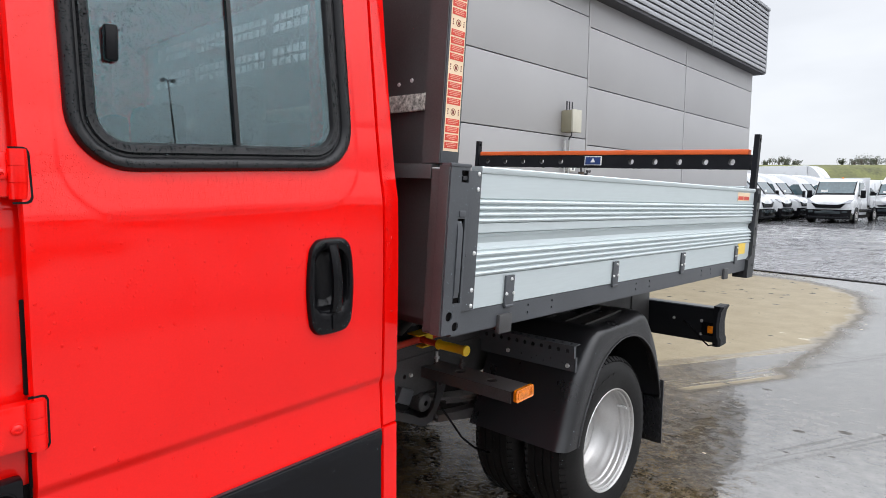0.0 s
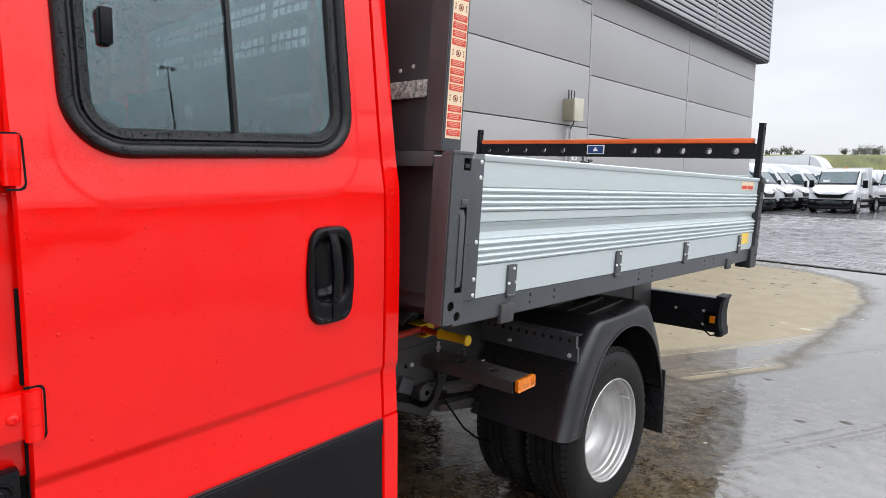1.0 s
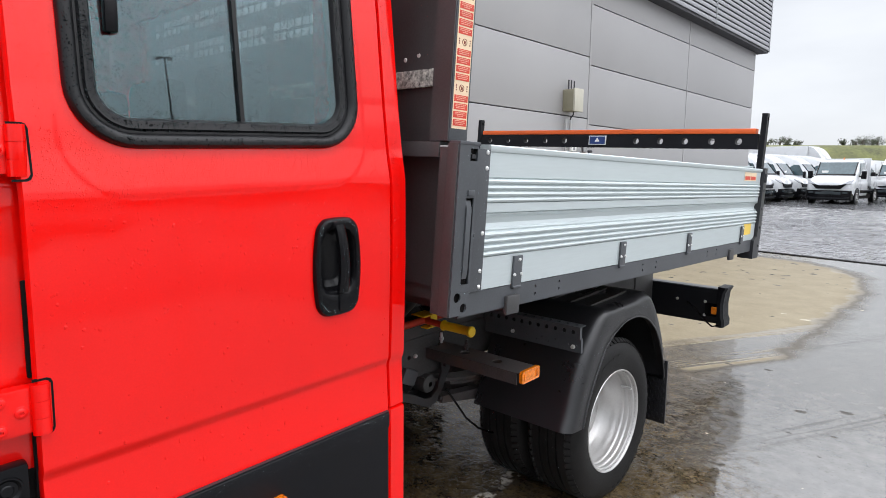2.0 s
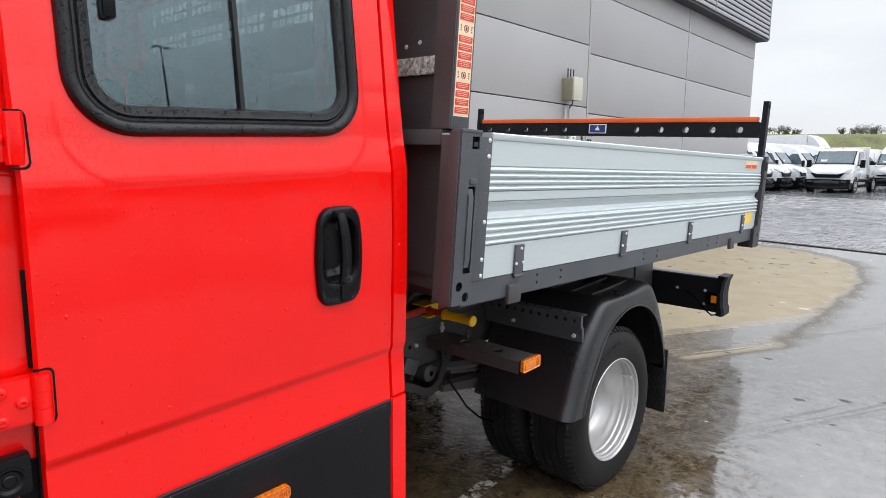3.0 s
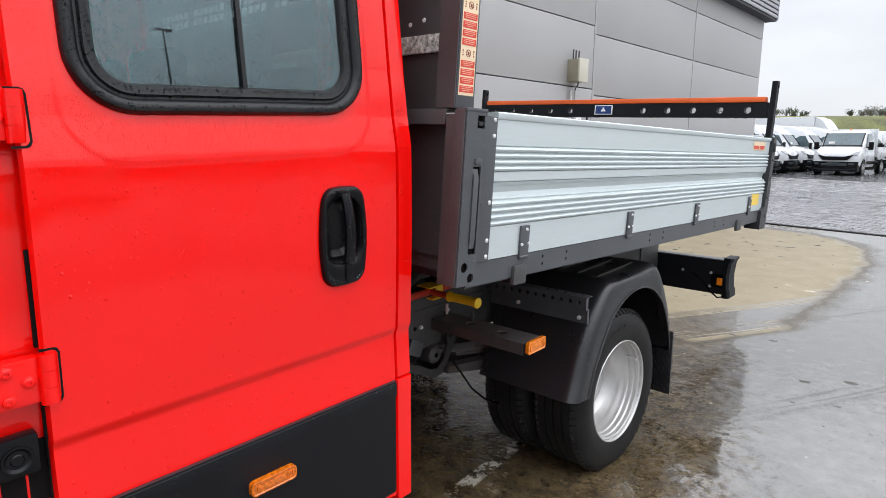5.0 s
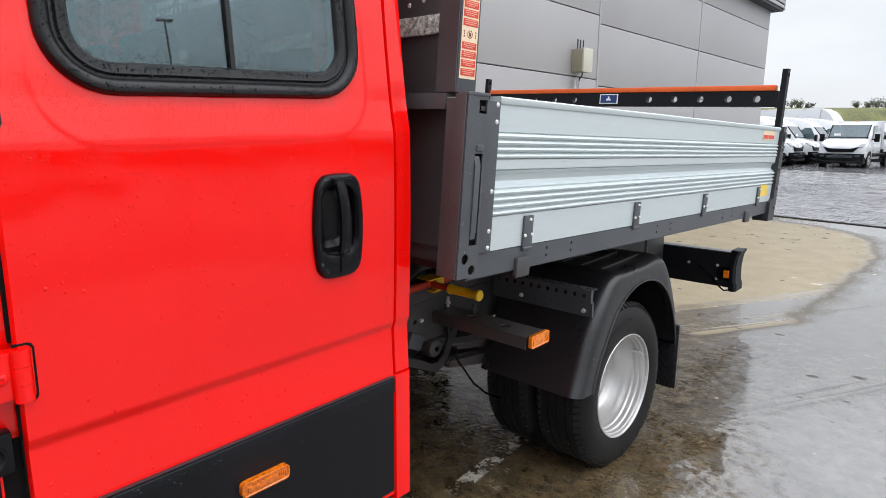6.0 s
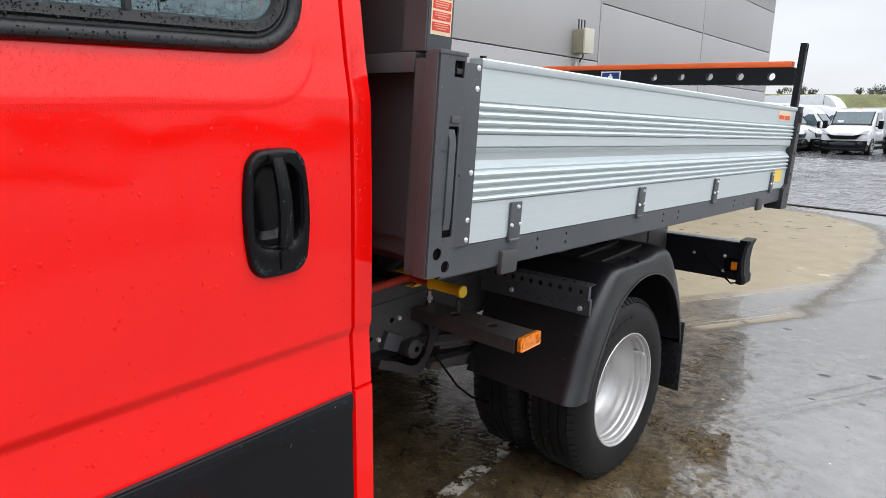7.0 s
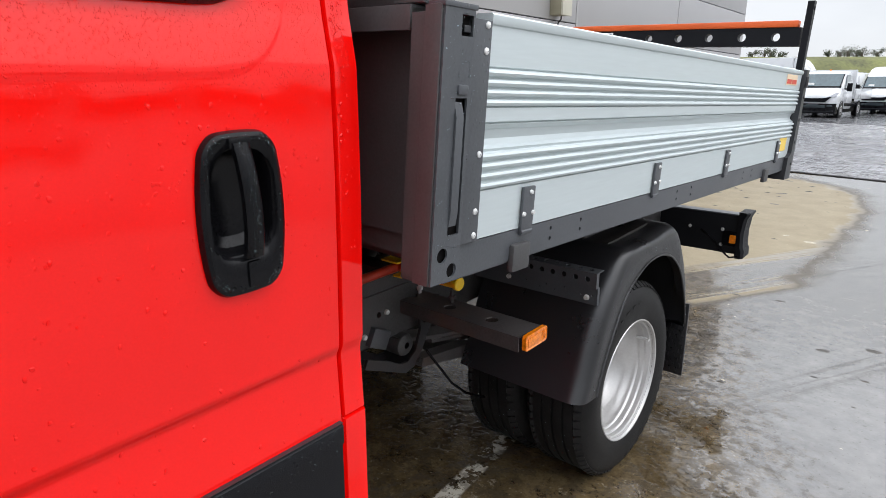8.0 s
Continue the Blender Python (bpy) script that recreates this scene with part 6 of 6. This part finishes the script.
# ---------------------------------------------------------------- rain drops and litter
rnd = random.Random(5)
M_WATER = glass_mat("water_drop", (1.0, 1.0, 1.0), 0.0, 1.75)
# opaque red: the paint seen through the water is put into its colour
M_WATERR = pmat("water_on_red_paint", (0.82, 0.0045, 0.003), 0.06, 0, 0.1, 20, 0.0, 100, coat=0.0, rvar=0.02, spec=0.26)
# tinted dark in place of the cab interior refracted in the drops
M_WATERD = glass_mat("dark_water_drop", (0.06, 0.07, 0.075), 0.0, 1.33)


def drop(bm, c, r, n, flat=0.45):
    """A small uneven cap of water on a surface with normal n."""
    q = n.to_track_quat("Z", "Y").to_matrix()
    ks, a0, sag = [rnd.uniform(0.7, 1.25) for j in range(7)], rnd.uniform(0, 6.28), rnd.uniform(0.9, 1.5)
    rings = [[bm.verts.new(c + q @ Vector((r * k * ks[j] * math.cos(a0 + 6.2832 * j / 7), r * k * ks[j] * sag * math.sin(a0 + 6.2832 * j / 7), r * flat * h))) for j in range(7)] for k, h in ((1.0, -0.1), (0.75, 0.6))]
    top = bm.verts.new(c + q @ Vector((0, 0, r * flat)))
    for j in range(7):
        bm.faces.new((rings[0][j], rings[0][(j + 1) % 7], rings[1][(j + 1) % 7], rings[1][j]))
        bm.faces.new((rings[1][j], rings[1][(j + 1) % 7], top))


bm = bmesh.new()
for k in range(17000):
    y, z = rnd.uniform(-1.945, -1.17), rnd.uniform(0.78, 2.0) if k % 3 else rnd.uniform(1.33, 1.46)
    if rnd.random() > 0.07 + 0.33 * smooth_step(1.0, 1.28, z) + 0.55 * smooth_step(1.3, 1.38, z) or abs(y + 1.2045) < 0.008:
        continue
    if sd_rrect(y, z, *HOLE[:4], 0.07) < 0.032 or sd_rrect(y, z, HY0, HY1, HZ0, HZ1, 0.03) < 0.004:
        continue
    x = side_x(y, z)
    nrm = Vector((1, (x - side_x(y + 0.004, z)) / 0.004, (x - side_x(y, z + 0.004)) / 0.004)).normalized()
    drop(bm, Vector((x, y, z)), rnd.choice((0.0005, 0.0007, 0.0009, 0.0011, 0.0014) if z > 1.32 else (0.0006, 0.0009, 0.0012, 0.0016, 0.0021, 0.003)), nrm, 0.42)
drops = part("rain_drops", bm, M_WATERR, m=CAB)
tagged(drops, "rain drops standing on the red door", "water drops", kind="stuff")

bm = bmesh.new()
for k in range(26000):                       # on the glass and its seal
    y, z = rnd.uniform(-1.9, -1.28), rnd.uniform(1.43, 2.0)
    d_in = sd_rrect(y, z, -1.884, -1.291, 1.43, 2.06, 0.105)
    if d_in > -0.002 or (-0.053 < d_in < -0.047) or abs(y + 1.574) < 0.012:
        continue
    off = -0.006 if y > -1.574 else -0.012
    if d_in > -0.05:
        if -0.03 < d_in < -0.018 or (d_in > -0.02 and rnd.random() < 0.6):
            continue
        off = 0.016 if d_in > -0.02 else 0.005
    elif k % 5 == 0:
        continue
    drop(bm, Vector((side_x(-1.6, z) + off, y, z)), rnd.choice((0.0007, 0.0009, 0.0011, 0.0013, 0.0017)), Vector((1, 0, 0.1)), 0.8)
wd = part("rain_drops", bm, M_WATERD, m=CAB)
tagged(wd, "rain drops standing on the cab window", "water drops", kind="stuff")

bm = bmesh.new()
for k in range(640):                        # on the cladding and the handle
    if k < 320:
        y, z, x = rnd.uniform(DY0 + 0.03, DY1 - 0.01), 0.77 - 0.05 * rnd.random() ** 1.6, -0.084
        x = -0.084 if z > 0.743 else -0.0855
    elif k < 560:
        y, z = rnd.choice(taper(bowed(rrect(HY0 + 0.009, HY1 - 0.009, HZ0 + 0.012, HZ1 - 0.009, 0.024, 14))))
        y, z, x = y + rnd.uniform(-0.004, 0.004), z + rnd.uniform(-0.004, 0.004), HX + 0.0068
    else:
        t = rnd.random()
        x, y, z = HX + 0.007 + 0.021 * math.sin(math.pi * (0.08 + t * 0.86)) ** 0.6, -1.3735 + 0.0095 * t + rnd.uniform(-0.007, 0.007), 1.264 - t * 0.154
    drop(bm, Vector((x, y, z)), rnd.choice((0.0009, 0.0013, 0.0018) if k < 320 else (0.0006, 0.0009, 0.0013)), Vector((1, 0, 0.1)), 0.75)
cd = part("rain_drops", bm, M_WATER, m=CAB)
tagged(cd, "rain drops standing on the black plastic trim", "water drops", kind="stuff")

bm = bmesh.new()
for k in range(330):                        # on the corner post, the end strip and the headboard
    r = rnd.choice((0.0009, 0.0012, 0.0016))
    if k < 150:
        drop(bm, Vector((0.032, rnd.uniform(-1.13, -1.064), rnd.uniform(0.94, 1.3))), r, Vector((1, 0, 0.1)), 0.7)
    elif k < 230:
        drop(bm, Vector((0.0065, rnd.uniform(-1.05, -0.99), rnd.uniform(0.94, 1.29))), r, Vector((1, 0, 0.1)), 0.7)
    else:
        drop(bm, Vector((rnd.uniform(-0.6, -0.1), -1.085, rnd.uniform(1.33, 1.8))), r, Vector((0, -1, 0.1)), 0.7)
pd = part("rain_drops", bm, M_WATER, m=BED)
tagged(pd, "rain drops standing on the dark steel posts", "water drops", kind="stuff")

bm = bmesh.new()
for k in range(380):                        # on the mudguard's outer face and shoulder
    i = rnd.randrange(len(OUT) - 1)
    f, g = rnd.random(), rnd.uniform(0.0, 0.75)
    oy, oz = (OUT[i][c] * (1 - f) + OUT[i + 1][c] * f for c in (0, 1))
    iy, iz = (INN[i][c] * (1 - f) + INN[i + 1][c] * f for c in (0, 1))
    if g < 0.3:
        continue
    drop(bm, Vector((-0.085, oy + (iy - oy) * g, oz + (iz - oz) * g)), rnd.choice((0.0009, 0.0012, 0.0018)), Vector((1, 0, 0.1)), 0.7)
md = part("rain_drops", bm, M_WATER)
tagged(md, "rain drops standing on the black mudguard", "water drops", kind="stuff")

bm = bmesh.new()
for k in range(700):                        # on the treads of the rear tyres
    a, x = rnd.uniform(-55, 35), rnd.choice((rnd.uniform(-0.3, -0.12), rnd.uniform(-0.54, -0.36)))
    n = Vector((0, -math.cos(radians(a)), math.sin(radians(a))))
    drop(bm, Vector((x, AXLE_Y, HUBZ)) + n * 0.3375, rnd.choice((0.001, 0.0014, 0.002)), n, 0.9)
td = part("rain_drops", bm, M_WATER)
tagged(td, "rain drops standing on the tyre treads", "water drops", kind="stuff")

bm = bmesh.new()
for k in range(110):                        # hanging along the rack bar
    drop(bm, Vector((rnd.uniform(-1.98, -0.06), 1.402, RZ0 + 0.0005)), rnd.uniform(0.003, 0.006), Vector((0, -0.3, -1)), 1.1)
rd = part("rain_drops", bm, M_WATER, m=RACK)
tagged(rd, "rain drops hanging from the rack bar", "water drops", kind="stuff")

M_LITTER = pmat("wet_litter", (0.035, 0.028, 0.02), 0.45, 0, 0.5, 30)
M_PALE = pmat("pale_litter", (0.4, 0.36, 0.28), 0.6, 0, 0.3, 30)


def scrap(bm, x, y, s):
    z = 0.0
    n = rnd.randint(7, 10)
    a0 = rnd.uniform(0, 6.28)
    lo = [bm.verts.new((x + s * rnd.uniform(0.7, 1.1) * math.cos(a0 + 6.283 * j / n), y + s * rnd.uniform(0.4, 0.7) * math.sin(a0 + 6.283 * j / n), z)) for j in range(n)]
    top = bm.verts.new((x, y, s * rnd.uniform(0.06, 0.2)))
    for j in range(n):
        bm.faces.new((lo[j], lo[(j + 1) % n], top))


bm, bp_ = bmesh.new(), bmesh.new()
for x, y, s in ((0.445, 1.78, 0.045), (0.62, 1.9, 0.03), (0.25, 1.62, 0.04), (-0.35, 2.25, 0.03), (-0.1, 2.3, 0.035), (0.9, 1.2, 0.03)):
    scrap(bm, x, y, s)
for k in range(320):
    scrap(bm, rnd.uniform(-0.4, 1.9), rnd.uniform(0.3, 3.4), rnd.choice((0.003, 0.004, 0.006)))
for k in range(420):
    x, y = rnd.uniform(-3.6, 2.8), rnd.uniform(0.4, 9.0)
    scrap(bm if rnd.random() < 0.8 else bp_, x, y, rnd.choice((0.006, 0.008, 0.012, 0.02)))
for k in range(60):
    scrap(bm, rnd.uniform(-3.4, -0.5), rnd.uniform(3, 8.2), rnd.uniform(0.02, 0.06))
scrap(bp_, -0.282, 4.152, 0.06)
scrap(bp_, -0.5, 4.3, 0.035)
for k in range(160):
    scrap(bm, rnd.uniform(-6, 3), rnd.uniform(9.3, 24), rnd.uniform(0.02, 0.07))
tagged(part("leaf_litter", bm, M_LITTER, smooth=False), "small wet leaves and dirt on the yard", "litter", kind="stuff")
tagged(part("pale_grit", bp_, M_PALE, smooth=False), "pale grit and scraps on the yard", "litter", kind="stuff")

# ---------------------------------------------------------------- paving blocks


def block_mat():
    """Grey paving blocks, each of its own shade and wetness."""
    m = pmat("paving_block", (0.165, 0.162, 0.168), 0.26, 0, 0.3, 5, 0.3, 60, spec=0.8)
    nt, N, L, b = nodes_of(m)
    inf, geo = N.new("ShaderNodeObjectInfo"), N.new("ShaderNodeNewGeometry")
    ad, fr = N.new("ShaderNodeMath"), N.new("ShaderNodeMath")
    fr.operation = "FRACT"
    L.new(inf.outputs["Random"], ad.inputs[0])
    L.new(geo.outputs["Random Per Island"], ad.inputs[1])
    L.new(ad.outputs[0], fr.inputs[0])
    rp = N.new("ShaderNodeValToRGB")
    rp.color_ramp.elements[0].color, rp.color_ramp.elements[1].color = (0.5, 0.49, 0.48, 1), (1.35, 1.34, 1.36, 1)
    L.new(fr.outputs[0], rp.inputs[0])
    mx = N.new("ShaderNodeMixRGB")
    mx.blend_type = "MULTIPLY"
    mx.inputs[0].default_value = 1.0
    L.new(b.inputs["Base Color"].links[0].from_socket, mx.inputs[1])
    L.new(rp.outputs[0], mx.inputs[2])
    L.new(mx.outputs[0], b.inputs["Base Color"])
    big = N.new("ShaderNodeTexNoise")
    big.inputs["Scale"].default_value, big.inputs["Detail"].default_value = 0.8, 4
    L.new(geo.outputs["Position"], big.inputs["Vector"])
    rr = N.new("ShaderNodeMapRange")
    rr.inputs[1].default_value, rr.inputs[2].default_value, rr.inputs[3].default_value, rr.inputs[4].default_value = 0.35, 0.65, 0.07, 0.34
    L.new(big.outputs["Fac"], rr.inputs[0])
    L.new(rr.outputs[0], b.inputs["Roughness"])
    return m


M_BLOCK = block_mat()
BW, BD, JOINT = 0.215, 0.108, 0.009
brnd = random.Random(11)


def block_shape():
    """A chamfered block about its own middle: eight corners, five faces."""
    a, b = (BW - JOINT) / 2, (BD - JOINT) / 2
    vs = [(sx * a, sy * b, -0.012) for sx, sy in ((-1, -1), (1, -1), (1, 1), (-1, 1))] + [(sx * (a - 0.006), sy * (b - 0.006), 0.0) for sx, sy in ((-1, -1), (1, -1), (1, 1), (-1, 1))]
    return vs, [(4, 5, 6, 7), (0, 1, 5, 4), (1, 2, 6, 5), (2, 3, 7, 6), (3, 0, 4, 7)]


base_vs, base_fs = block_shape()
block_mesh = bpy.data.meshes.new("brick")
block_mesh.from_pydata(base_vs, [], base_fs)
block_mesh.materials.append(M_BLOCK)
all_vs, all_fs = [], []
turn = math.degrees(math.atan(-0.2))
for row in range(86):
    v = 0.06 + row * BD
    for col in range(52):
        u = -7.6 + (col + 0.5 * (row % 2)) * BW
        lay = pose(u, 9.0 - 0.2 * u + v, 0.0185 + brnd.uniform(-0.0025, 0.002), brnd.uniform(-1.3, 1.3), brnd.uniform(-0.8, 0.8), turn + brnd.uniform(-0.8, 0.8))
        if row < 11 and -3.5 < u < 2.3:
            ob = new("brick", block_mesh)
            ob.matrix_basis = lay
            ob.parent = pav
        else:
            k = len(all_vs)
            all_vs += [tuple(lay @ Vector(p)) for p in base_vs]
            all_fs += [tuple(i + k for i in f) for f in base_fs]
me = bpy.data.meshes.new("paving_blocks")
me.from_pydata(all_vs, [], all_fs)
me.materials.append(M_BLOCK)
far_blocks = new("paving_blocks", me)
far_blocks.parent = pav
tagged(far_blocks, kind="stuff")
